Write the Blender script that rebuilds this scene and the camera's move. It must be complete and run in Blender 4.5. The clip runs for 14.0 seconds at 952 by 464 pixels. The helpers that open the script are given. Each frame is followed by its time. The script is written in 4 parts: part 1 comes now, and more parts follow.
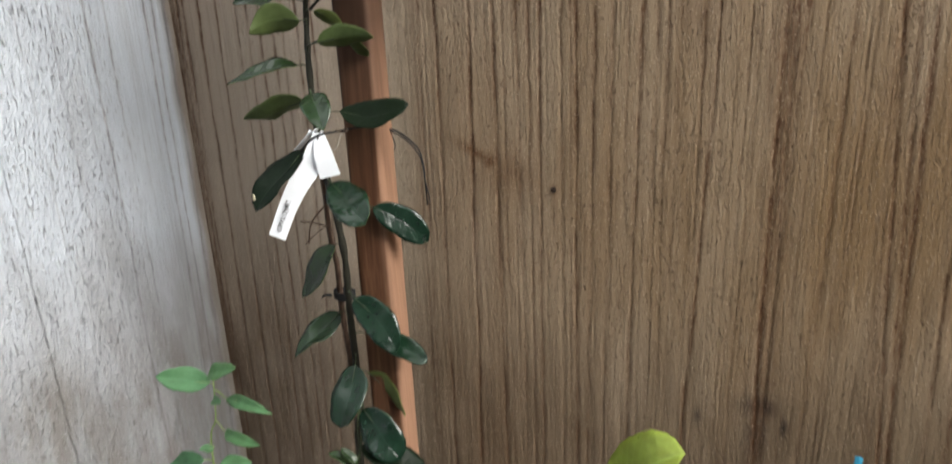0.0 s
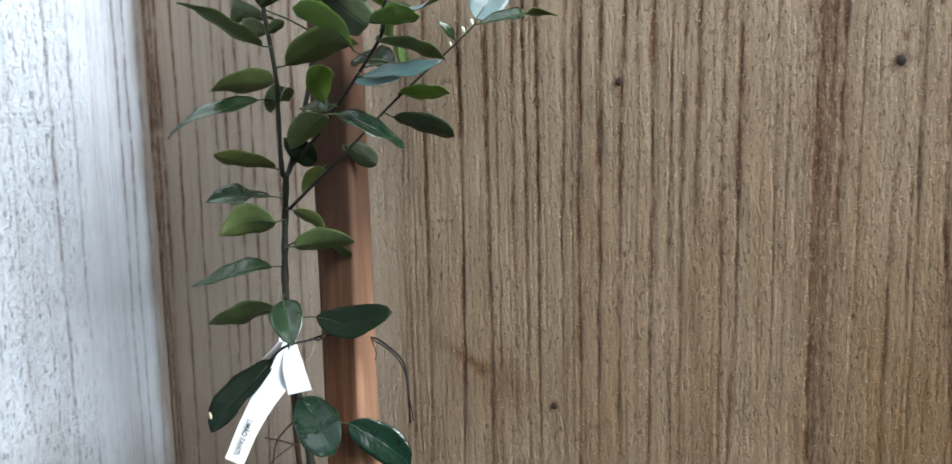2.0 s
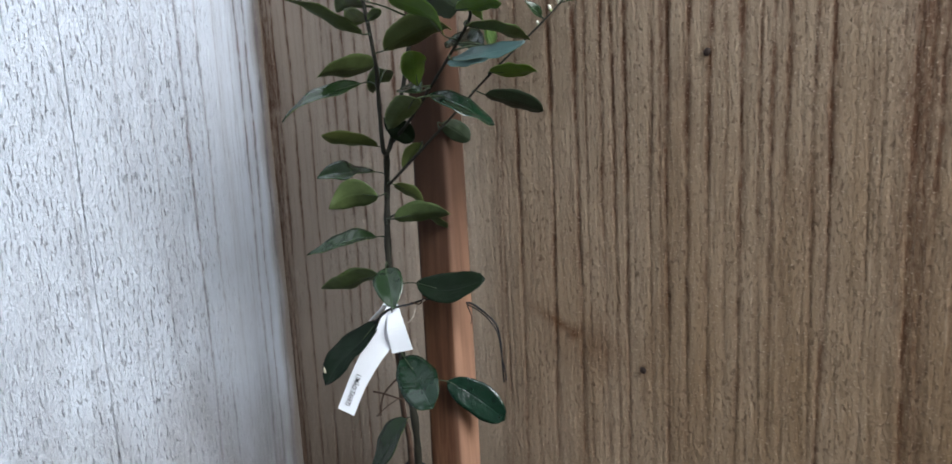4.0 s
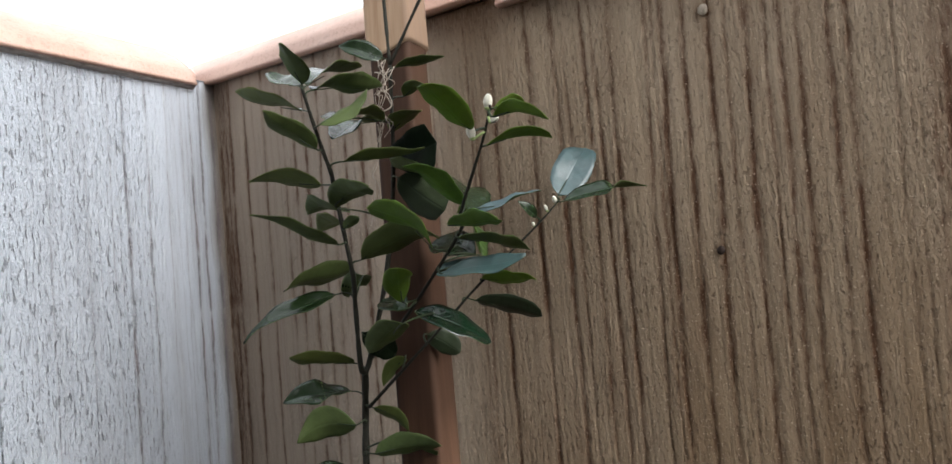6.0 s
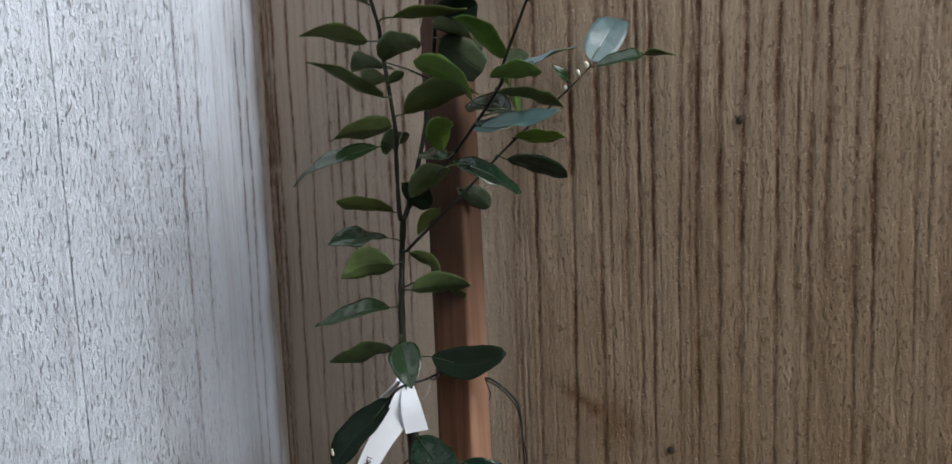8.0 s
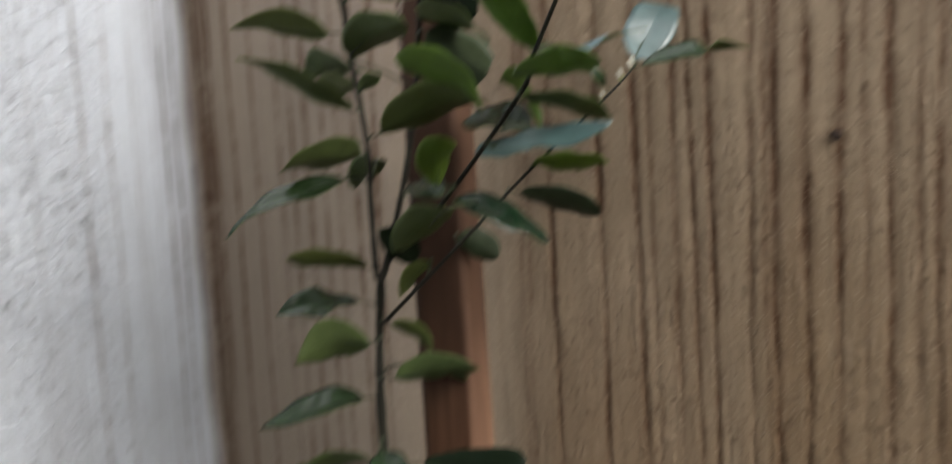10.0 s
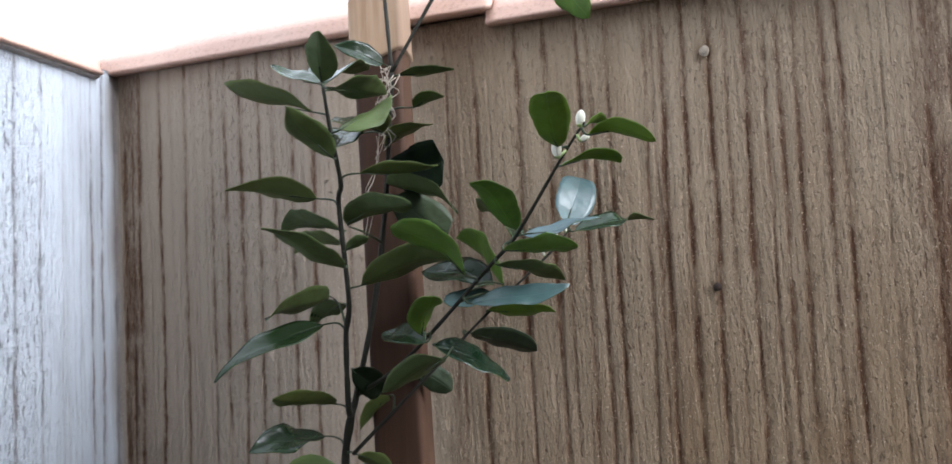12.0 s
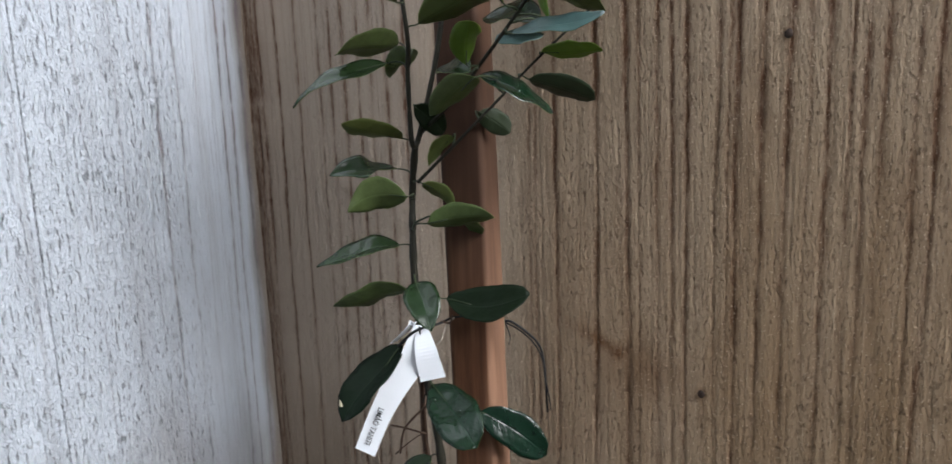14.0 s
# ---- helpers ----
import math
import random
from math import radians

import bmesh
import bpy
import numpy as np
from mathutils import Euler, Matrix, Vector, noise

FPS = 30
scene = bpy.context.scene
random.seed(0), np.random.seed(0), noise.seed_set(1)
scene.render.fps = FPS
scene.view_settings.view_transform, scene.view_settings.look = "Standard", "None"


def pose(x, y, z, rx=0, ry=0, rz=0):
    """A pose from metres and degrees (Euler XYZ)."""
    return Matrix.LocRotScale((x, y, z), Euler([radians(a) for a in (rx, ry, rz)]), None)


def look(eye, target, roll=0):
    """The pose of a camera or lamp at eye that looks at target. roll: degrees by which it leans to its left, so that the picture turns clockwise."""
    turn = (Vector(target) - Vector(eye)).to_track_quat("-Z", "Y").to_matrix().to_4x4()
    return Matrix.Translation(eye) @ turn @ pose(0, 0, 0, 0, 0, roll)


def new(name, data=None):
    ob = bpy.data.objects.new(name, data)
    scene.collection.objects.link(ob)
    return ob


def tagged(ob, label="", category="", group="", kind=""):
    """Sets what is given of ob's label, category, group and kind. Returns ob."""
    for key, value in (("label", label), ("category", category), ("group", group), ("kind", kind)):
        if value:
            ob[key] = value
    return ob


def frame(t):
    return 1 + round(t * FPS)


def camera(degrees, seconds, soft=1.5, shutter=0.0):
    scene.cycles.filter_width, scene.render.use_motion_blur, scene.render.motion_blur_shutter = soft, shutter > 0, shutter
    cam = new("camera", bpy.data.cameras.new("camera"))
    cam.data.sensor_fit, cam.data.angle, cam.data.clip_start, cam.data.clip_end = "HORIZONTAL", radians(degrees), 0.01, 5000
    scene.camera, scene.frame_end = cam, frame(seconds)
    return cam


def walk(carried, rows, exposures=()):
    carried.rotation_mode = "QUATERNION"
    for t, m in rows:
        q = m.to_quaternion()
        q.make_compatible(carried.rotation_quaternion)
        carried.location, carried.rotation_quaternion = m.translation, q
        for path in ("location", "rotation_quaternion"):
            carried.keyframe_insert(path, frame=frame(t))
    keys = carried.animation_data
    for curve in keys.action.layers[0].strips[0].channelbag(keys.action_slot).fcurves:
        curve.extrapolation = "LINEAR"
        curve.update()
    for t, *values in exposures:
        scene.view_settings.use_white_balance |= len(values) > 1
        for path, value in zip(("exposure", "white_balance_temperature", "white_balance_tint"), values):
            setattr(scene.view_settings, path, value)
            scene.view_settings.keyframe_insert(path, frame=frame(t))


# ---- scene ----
cam = camera(67.90, 14.0, soft=1.5, shutter=0.6)
# seconds, eye x y z, yaw, pitch, roll
ROWS = [
    (0, 0.0052, 0.0456, 1.4125, 25.04, -18.17, -2.68),
    (0.5, -0.0263, 0.0773, 1.4294, 24.04, -13.52, -1.97),
    (1, -0.0833, 0.1006, 1.4446, 23.19, -8.01, -3.10),
    (1.5, -0.0848, 0.1328, 1.4533, 21.54, -9.76, -3.47),
    (2, -0.0204, 0.1443, 1.4634, 25.12, -6.53, -1.51),
    (2.5, 0.0410, 0.1368, 1.4485, 31.08, -8.18, -2.59),
    (2.7, 0.0440, 0.1195, 1.4580, 32.03, -9.62, -2.52),
    (4.8, -0.0270, 0.1388, 1.4939, 35.14, -8.81, -3.71),
    (5, -0.0390, 0.1682, 1.5062, 33.61, -8.89, -3.65),
    (5.5, -0.0450, 0.1720, 1.5355, 30.44, 0.79, -4.42),
    (6, -0.0523, 0.1940, 1.5399, 30.87, 2.13, -4.99),
    (6.5, -0.0577, 0.1976, 1.5304, 30.74, -0.26, -4.78),
    (7, -0.0568, 0.1724, 1.5258, 30.75, -2.06, -4.42),
    (7.5, -0.0450, 0.1459, 1.5201, 30.87, -3.54, -3.42),
    (7.7, -0.0431, 0.1283, 1.5056, 31.50, -5.40, -2.99),
    (9.8, -0.1451, 0.2803, 1.4912, 34.56, -5.95, -2.42),
    (10, -0.1725, 0.2832, 1.5098, 29.13, -3.97, -3.49),
    (10.5, -0.2235, 0.2677, 1.5575, 20.63, 0.25, -4.77),
    (11, -0.2428, 0.2386, 1.5596, 17.54, 1.61, -3.95),
    (11.5, -0.2328, 0.2068, 1.5540, 15.37, 2.46, -3.98),
    (12, -0.2227, 0.1703, 1.5484, 15.94, 3.73, -3.27),
    (12.5, -0.2283, 0.1552, 1.5337, 17.07, 1.73, -3.10),
    (13, -0.2212, 0.1578, 1.5118, 21.25, -2.15, -2.28),
    (13.5, -0.1506, 0.1704, 1.4794, 27.22, -9.73, -1.28),
    (14, -0.1260, 0.1614, 1.4653, 29.26, -9.02, -2.49),
]


def held(x, y, z, yaw, pitch, roll):
    a, b = radians(yaw), radians(pitch)
    way = Vector((-math.sin(a) * math.cos(b), math.cos(a) * math.cos(b), math.sin(b)))
    return look((x, y, z), Vector((x, y, z)) + way, roll)


walk(cam, [(r[0], held(*r[1:])) for r in ROWS], [
    (0.0, -0.25, 6800, 8), (0.5, 0.02, 6520, 6), (1.0, 0.07, 6300, 7), (1.5, -0.03, 6380, 6), (2.0, 0.02, 6080, 5), (2.5, -0.18, 6000, 6), (2.7, -0.18, 6000, 6),
    (4.8, -0.80, 6300, 10), (5.0, -0.85, 6400, 10), (5.5, -0.52, 6650, 10), (6.0, -0.87, 6500, 10), (6.5, -1.11, 6300, 10), (7.0, -0.92, 6300, 10), (7.5, -0.87, 6300, 10),
    (7.7, -0.92, 6300, 10), (9.8, -0.72, 6800, 10), (10.0, -0.67, 6900, 10), (10.5, -0.28, 6800, 10), (11.0, -0.17, 6100, 10), (11.5, -0.26, 6150, 10), (12.0, -0.42, 5950, 10),
    (12.5, -0.71, 5850, 10), (13.0, -0.80, 5950, 9), (13.5, -0.80, 6050, 9), (14.0, -0.58, 6250, 10),
])

# ---- light: a bright overcast sky over a yard narrowed by added walls ----
world = bpy.data.worlds.new("overcast_sky")
scene.world = world
world.use_nodes = True
wt = world.node_tree
wt.nodes.clear()
sky = wt.nodes.new("ShaderNodeTexSky")
sky.sky_type = 'NISHITA'
sky.sun_disc = False
sky.sun_elevation = radians(36)
sky.sun_rotation = radians(99)
sky.dust_density = 4.0
grey = wt.nodes.new("ShaderNodeHueSaturation")
grey.inputs["Saturation"].default_value = 0.5
grey.inputs["Value"].default_value = 1.5
bg = wt.nodes.new("ShaderNodeBackground")
bg.inputs["Strength"].default_value = 0.15
wo = wt.nodes.new("ShaderNodeOutputWorld")
wt.links.new(sky.outputs[0], grey.inputs["Color"])
cloud = wt.nodes.new("ShaderNodeMix")
cloud.data_type, cloud.blend_type = 'RGBA', 'ADD'
cloud.inputs[0].default_value = 1.0
cloud.inputs[7].default_value = (20.5, 21.2, 22.0, 1)
wt.links.new(grey.outputs[0], cloud.inputs[6])
wt.links.new(cloud.outputs[2], bg.inputs["Color"])
wt.links.new(bg.outputs[0], wo.inputs["Surface"])
lamp = bpy.data.lights.new("sun", 'SUN')
lamp.energy = 5.0
lamp.angle = radians(30)
lamp.color = (0.97, 0.98, 1.0)
sun = new("sun", lamp)
sun.matrix_world = look((3.2, -0.6, 2.3), (0, 0, 0))

# ---- plan ----
BACK, SIDE, TOP = 0.8536, -0.8507, 1.815   # faces of the two walls, underside of the coping


# ---- materials ----
def material(name):
    m = bpy.data.materials.new(name)
    m.use_nodes = True
    t = m.node_tree
    return m, t, t.nodes["Principled BSDF"]


def node(t, kind, **values):
    n = t.nodes.new(kind)
    for key, value in values.items():
        n.inputs[key.replace("_", " ")].default_value = value
    return n


def coords(t, scale, which="Object"):
    c = t.nodes.new("ShaderNodeTexCoord")
    m = t.nodes.new("ShaderNodeMapping")
    m.inputs["Scale"].default_value = scale
    t.links.new(c.outputs[which], m.inputs["Vector"])
    return m.outputs[0]


def noise_of(t, scale, amount, detail=4.0, rough=0.55, which="Object"):
    n = node(t, "ShaderNodeTexNoise", Scale=amount, Detail=detail, Roughness=rough)
    t.links.new(coords(t, scale, which), n.inputs["Vector"])
    return n.outputs["Fac"]


def ramp(t, fac, *stops):
    r = t.nodes.new("ShaderNodeValToRGB")
    els = r.color_ramp.elements
    while len(els) < len(stops):
        els.new(0.5)
    for e, (p, c) in zip(els, stops):
        e.position, e.color = p, (*c, 1) if len(c) == 3 else c
    t.links.new(fac, r.inputs[0])
    return r.outputs[0]


def grey_ramp(t, fac, a, b, lo=0.0, hi=1.0):
    n = node(t, "ShaderNodeMapRange", From_Min=a, From_Max=b, To_Min=lo, To_Max=hi)
    t.links.new(fac, n.inputs["Value"])
    return n.outputs["Result"]


def mix(t, fac, a, b, how='MIX'):
    n = t.nodes.new("ShaderNodeMix")
    n.data_type, n.blend_type = 'RGBA', how
    for s, v in ((n.inputs[0], fac), (n.inputs[6], a), (n.inputs[7], b)):
        if hasattr(v, "links"):
            t.links.new(v, s)
        else:
            s.default_value = v if isinstance(v, float) else (*v, 1)
    return n.outputs[2]


def maths(t, how, a, b=0.0):
    n = t.nodes.new("ShaderNodeMath")
    n.operation = how
    for s, v in zip(n.inputs, (a, b)):
        if hasattr(v, "links"):
            t.links.new(v, s)
        else:
            s.default_value = v
    return n.outputs[0]


def bump(t, bsdf, height, strength, distance):
    b = node(t, "ShaderNodeBump", Strength=strength, Distance=distance)
    t.links.new(height, b.inputs["Height"])
    t.links.new(b.outputs[0], bsdf.inputs["Normal"])


def attribute(t, name):
    a = t.nodes.new("ShaderNodeAttribute")
    a.attribute_name = name
    return a.outputs["Fac"]


def plaster(name, light, dark, stain, red, pit, across, pits, hairs, lumps, tall, pit_size, pit_from, corner_tint=None):
    """Scratched plaster: flat bands, hairline scratches, patches of grit with pits and proud grains, brown water stains in the long grooves. across: which axis runs along the wall."""
    m, t, b = material(name)

    def grain(wide, tall, detail=3.0, rough=0.6):
        return noise_of(t, (wide, 0, tall) if across == 'x' else (0, wide, tall), 1.0, detail, rough)
    hair = grain(330.0, 15.0, 3.0, 0.65)
    ridge = grain(260.0, 20.0, 2.0, 0.5)
    dash = grain(*pit_size, 3.0, 0.65)
    speck = grain(430.0, 330.0, 2.0, 0.6)
    where = grain(26.0, 7.0, 3.0, 0.6)
    band = grain(60.0, 1.5, 2.0, 0.5)
    cloud = grain(7.0, 3.0, 4.0)
    ochre = grain(16.0, 2.2, 3.0)
    ragged = grain(420.0, 75.0, 4.0, 0.7)
    tone = grain(30.0, 9.0, 3.0, 0.6)
    fine = noise_of(t, (1, 1, 1), 700.0, 2.0, 0.7)
    lump = noise_of(t, (1.5, 1.5, tall), 260.0, 3.0, 0.65)
    grit = maths(t, 'MULTIPLY', grey_ramp(t, where, 0.38, 0.58, 0.5, 1.0), attribute(t, "grit"))
    brown = tuple(0.62 * p + 0.38 * q for p, q in zip(dark, stain))
    base = mix(t, grey_ramp(t, cloud, 0.35, 0.66), light, dark)
    base = mix(t, grey_ramp(t, band, 0.42, 0.64, 0.0, 0.35), base, dark)
    base = mix(t, grey_ramp(t, ochre, 0.50, 0.70, 0.0, 0.7), base, brown)
    base = mix(t, maths(t, 'MULTIPLY', attribute(t, "ochre"), grey_ramp(t, ochre, 0.30, 0.62, 0.35, 1.0)), base, (0.240, 0.148, 0.069))
    base = mix(t, grey_ramp(t, fine, 0.40, 0.75, 0.0, 0.30), base, dark)
    line = grey_ramp(t, hair, 0.57, 0.66, 0.0, hairs)
    base = mix(t, line, base, pit)
    # highlights on thin ridges, put into the colour
    pale = maths(t, 'MULTIPLY', grey_ramp(t, ridge, 0.60, 0.70), 0.24)
    base = mix(t, pale, base, tuple(min(0.85, v * 1.35) for v in light))
    hole = maths(t, 'MULTIPLY', grey_ramp(t, dash, pit_from, pit_from + 0.05), grit)
    base = mix(t, maths(t, 'MULTIPLY', hole, pits), base, pit)
    dirt_and_band = attribute(t, "dirt_and_band")
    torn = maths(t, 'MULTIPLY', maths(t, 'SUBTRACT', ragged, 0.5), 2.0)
    edge = grey_ramp(t, dirt_and_band, 0.04, 0.40)
    dirt_and_band = maths(t, 'ADD', maths(t, 'MULTIPLY', dirt_and_band, 1.05), maths(t, 'MULTIPLY', torn, edge))
    dirt_and_band = grey_ramp(t, dirt_and_band, 0.0, 1.0, 0.0, 0.96)
    if corner_tint:
        base = mix(t, attribute(t, "glare_and_edge"), base, corner_tint)
    # soil colour, which also stands in for the shade low on the walls
    base = mix(t, maths(t, 'MULTIPLY', attribute(t, "splash_and_shade"), grey_ramp(t, tone, 0.3, 0.6, 0.6, 1.0)), base, (0.135, 0.090, 0.052) if across == 'x' else (0.205, 0.185, 0.165))
    base = mix(t, attribute(t, "soot"), base, (0.030, 0.022, 0.019))
    base = mix(t, dirt_and_band, base, mix(t, grey_ramp(t, tone, 0.50, 0.68), stain, red))
    base = mix(t, maths(t, 'MULTIPLY', attribute(t, "rust"), grey_ramp(t, ragged, 0.25, 0.60, 0.55, 1.0)), base, (0.120, 0.052, 0.016))
    # pale proud grains, their glints put into the colour
    grain_top = maths(t, 'MULTIPLY', grey_ramp(t, speck, 0.625, 0.675), grey_ramp(t, grit, 0.1, 0.6, 0.3, 1.0))
    base = mix(t, maths(t, 'MULTIPLY', grain_top, 0.5), base, tuple(min(0.85, v * 1.7) for v in light))
    t.links.new(base, b.inputs["Base Color"])
    b.inputs["Roughness"].default_value = 0.55
    b.inputs["Specular IOR Level"].default_value = 0.28
    h = maths(t, 'ADD', maths(t, 'MULTIPLY', hole, -1.5), maths(t, 'MULTIPLY', line, -0.6))
    h = maths(t, 'ADD', h, maths(t, 'MULTIPLY', fine, 0.30))
    h = maths(t, 'ADD', h, maths(t, 'MULTIPLY', pale, 0.8))
    h = maths(t, 'ADD', h, maths(t, 'MULTIPLY', grain_top, 1.0))
    h = maths(t, 'ADD', h, maths(t, 'MULTIPLY', maths(t, 'MULTIPLY', lump, lumps), grey_ramp(t, grit, 0.0, 0.8, 0.2, 1.0)))
    bump(t, b, h, 1.0, 0.0018)
    return m


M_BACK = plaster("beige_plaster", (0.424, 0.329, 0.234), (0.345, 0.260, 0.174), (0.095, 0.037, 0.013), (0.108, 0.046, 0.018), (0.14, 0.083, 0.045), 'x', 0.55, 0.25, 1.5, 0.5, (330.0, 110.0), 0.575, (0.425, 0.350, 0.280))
# its last colour is a darker grey band along the corner
M_SIDE = plaster("white_plaster", (0.582, 0.632, 0.698), (0.533, 0.575, 0.632), (0.165, 0.15, 0.158), (0.21, 0.17, 0.175), (0.23, 0.24, 0.26), 'y', 0.85, 0.22, 2.5, 0.60, (310.0, 60.0), 0.580, (0.25, 0.215, 0.185))


def plain(name, colour, rough, vary=0.2, scale=30.0, metal=0.0, lumps=0.0):
    m, t, b = material(name)
    n = noise_of(t, (1, 1, 1), scale, 5.0, 0.6)
    t.links.new(mix(t, grey_ramp(t, n, 0.3, 0.7), tuple(c * (1 - vary) for c in colour), tuple(min(1, c * (1 + vary)) for c in colour)), b.inputs["Base Color"])
    b.inputs["Roughness"].default_value = rough
    b.inputs["Metallic"].default_value = metal
    b.inputs["Specular IOR Level"].default_value = 0.3
    if lumps:
        bump(t, b, n, 0.7, lumps)
    return m


def timber(name, dark, mid, pale, sapwood, dark_from=None):
    m, t, b = material(name)
    grain = noise_of(t, (70, 70, 2.2), 2.0, 5.0, 0.6)
    blot = noise_of(t, (1, 1, 0.3), 14.0, 3.0, 0.5)
    c = ramp(t, grain, (0.28, dark), (0.5, mid), (0.72, pale))
    c = mix(t, grey_ramp(t, blot, 0.45, 0.75, 0.0, 0.45), c, tuple(v * 0.8 for v in dark))
    c = mix(t, maths(t, 'MULTIPLY', attribute(t, "sap"), grey_ramp(t, grain, 0.3, 0.6, 0.6, 0.9)), c, sapwood)
    if dark_from:
        # upper length: weathered wood, darkened further by leaf shade put into the colour
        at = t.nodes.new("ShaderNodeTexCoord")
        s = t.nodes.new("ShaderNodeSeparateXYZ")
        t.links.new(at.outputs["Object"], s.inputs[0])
        dark_z = maths(t, 'ADD', s.outputs[2], maths(t, 'MULTIPLY', blot, 0.25))
        c = mix(t, grey_ramp(t, dark_z, dark_from, dark_from + 0.2, 0.0, 0.82), c, (0.036, 0.018, 0.011))
    t.links.new(c, b.inputs["Base Color"])
    b.inputs["Roughness"].default_value = 0.7
    b.inputs["Specular IOR Level"].default_value = 0.2
    bump(t, b, grain, 0.35, 0.001)
    return m


def terracotta(name):
    m, t, b = material(name)
    a = noise_of(t, (1, 1, 1), 9.0, 5.0, 0.6)
    g = noise_of(t, (1, 1, 1), 240.0, 3.0, 0.6)
    c = ramp(t, a, (0.3, (0.48, 0.30, 0.23)), (0.55, (0.60, 0.40, 0.32)), (0.75, (0.66, 0.48, 0.40)))
    c = mix(t, grey_ramp(t, g, 0.5, 0.8, 0.0, 0.5), c, (0.28, 0.15, 0.10))
    t.links.new(c, b.inputs["Base Color"])
    b.inputs["Roughness"].default_value = 0.5
    bump(t, b, g, 0.4, 0.001)
    return m


def foliage(name, colour, rough, through_light, vein=0.35, spec=0.5):
    """A leaf's skin: midrib and side veins by its own length and width, blotches, some light passing through."""
    m, t, b = material(name)
    c = t.nodes.new("ShaderNodeTexCoord")
    s = t.nodes.new("ShaderNodeSeparateXYZ")
    t.links.new(c.outputs["UV"], s.inputs[0])
    side = maths(t, 'ABSOLUTE', maths(t, 'SUBTRACT', s.outputs[1], 0.5))
    rib = grey_ramp(t, side, 0.0, 0.035, 1.0, 0.0)
    wave = maths(t, 'SINE', maths(t, 'MULTIPLY', maths(t, 'SUBTRACT', s.outputs[0], maths(t, 'MULTIPLY', side, 0.55)), 62.0))
    twigs = grey_ramp(t, wave, 0.80, 1.0, 0.0, 0.14)
    veins = maths(t, 'MAXIMUM', rib, twigs)
    blot = noise_of(t, (1, 1, 1), 70.0, 4.0, 0.6)
    info = t.nodes.new("ShaderNodeObjectInfo")
    deep = tuple(v * 0.62 for v in colour)
    pale = tuple(min(1, v * 1.5 + 0.02) for v in colour)
    col = mix(t, grey_ramp(t, blot, 0.3, 0.7), deep, colour)
    col = mix(t, grey_ramp(t, info.outputs["Random"], 0.0, 1.0, 0.0, 0.5), col, tuple(v * f for v, f in zip(colour, (1.5, 1.15, 0.7))))
    col = mix(t, maths(t, 'MULTIPLY', veins, vein), col, pale)
    t.links.new(col, b.inputs["Base Color"])
    b.inputs["Roughness"].default_value = rough
    b.inputs["Specular IOR Level"].default_value = spec
    h = maths(t, 'ADD', maths(t, 'MULTIPLY', veins, -1.0), maths(t, 'MULTIPLY', blot, 0.8))
    swell = noise_of(t, (1, 1, 1), 75.0, 1.5, 0.5)
    h = maths(t, 'ADD', h, maths(t, 'MULTIPLY', swell, 5.0))
    bump(t, b, h, 0.30, 0.0012)
    tr = t.nodes.new("ShaderNodeBsdfTranslucent")
    t.links.new(mix(t, 1.0, col, (1.0, 1.0, 0.45), 'MULTIPLY'), tr.inputs["Color"])
    ms = t.nodes.new("ShaderNodeMixShader")
    ms.inputs[0].default_value = through_light
    t.links.new(b.outputs[0], ms.inputs[1])
    t.links.new(tr.outputs[0], ms.inputs[2])
    t.links.new(ms.outputs[0], t.nodes["Material Output"].inputs["Surface"])
    return m


LEAF_TOP = foliage("leaf_upper", (0.014, 0.033, 0.014), 0.24, 0.07, 0.30, 0.40)
LEAF_LOW = foliage("leaf_under", (0.145, 0.210, 0.078), 0.45, 0.45, 0.30, 0.35)
WET_TOP = foliage("leaf_upper_wet", (0.007, 0.025, 0.014), 0.19, 0.05, 0.20, 0.42)
DARK_TOP = foliage("leaf_upper_dark", (0.006, 0.013, 0.007), 0.45, 0.03, 0.25, 0.10)
DARK_LOW = foliage("leaf_under_dark", (0.030, 0.050, 0.028), 0.5, 0.10, 0.25, 0.3)
YOUNG_TOP = foliage("leaf_upper_young", (0.060, 0.120, 0.030), 0.28, 0.28, 0.30, 0.5)
YOUNG_LOW = foliage("leaf_under_young", (0.160, 0.290, 0.055), 0.42, 0.50, 0.30, 0.35)
# blue-grey base colour: the sky's sheen on the leaf is painted in
SHEEN_TOP = foliage("leaf_upper_sheen", (0.045, 0.105, 0.115), 0.46, 0.06, 0.15, 1.0)
SPROUT = foliage("leaf_sprout", (0.10, 0.25, 0.13), 0.5, 0.3, 0.25, 0.3)
LIME = foliage("leaf_yellow_green", (0.27, 0.38, 0.07), 0.45, 0.3, 0.6, 0.4)
M_STEM = plain("green_bark", (0.016, 0.015, 0.009), 0.7, 0.35, 90.0, 0.0, 0.0008)
M_TWIG = plain("brown_bark", (0.075, 0.045, 0.030), 0.75, 0.4, 90.0, 0.0, 0.0008)
M_PETIOLE = plain("petiole_green", (0.028, 0.042, 0.017), 0.5, 0.25, 60.0)
M_SHOOT = plain("shoot_green", (0.22, 0.30, 0.11), 0.5, 0.2, 60.0)
M_BUD = plain("cream_petal", (0.64, 0.62, 0.52), 0.45, 0.12, 120.0, 0.0, 0.0005)
M_SEPAL = plain("bud_cup", (0.28, 0.36, 0.14), 0.5, 0.2, 120.0)
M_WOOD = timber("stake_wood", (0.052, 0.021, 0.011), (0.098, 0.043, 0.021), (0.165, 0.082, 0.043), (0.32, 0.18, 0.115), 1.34)
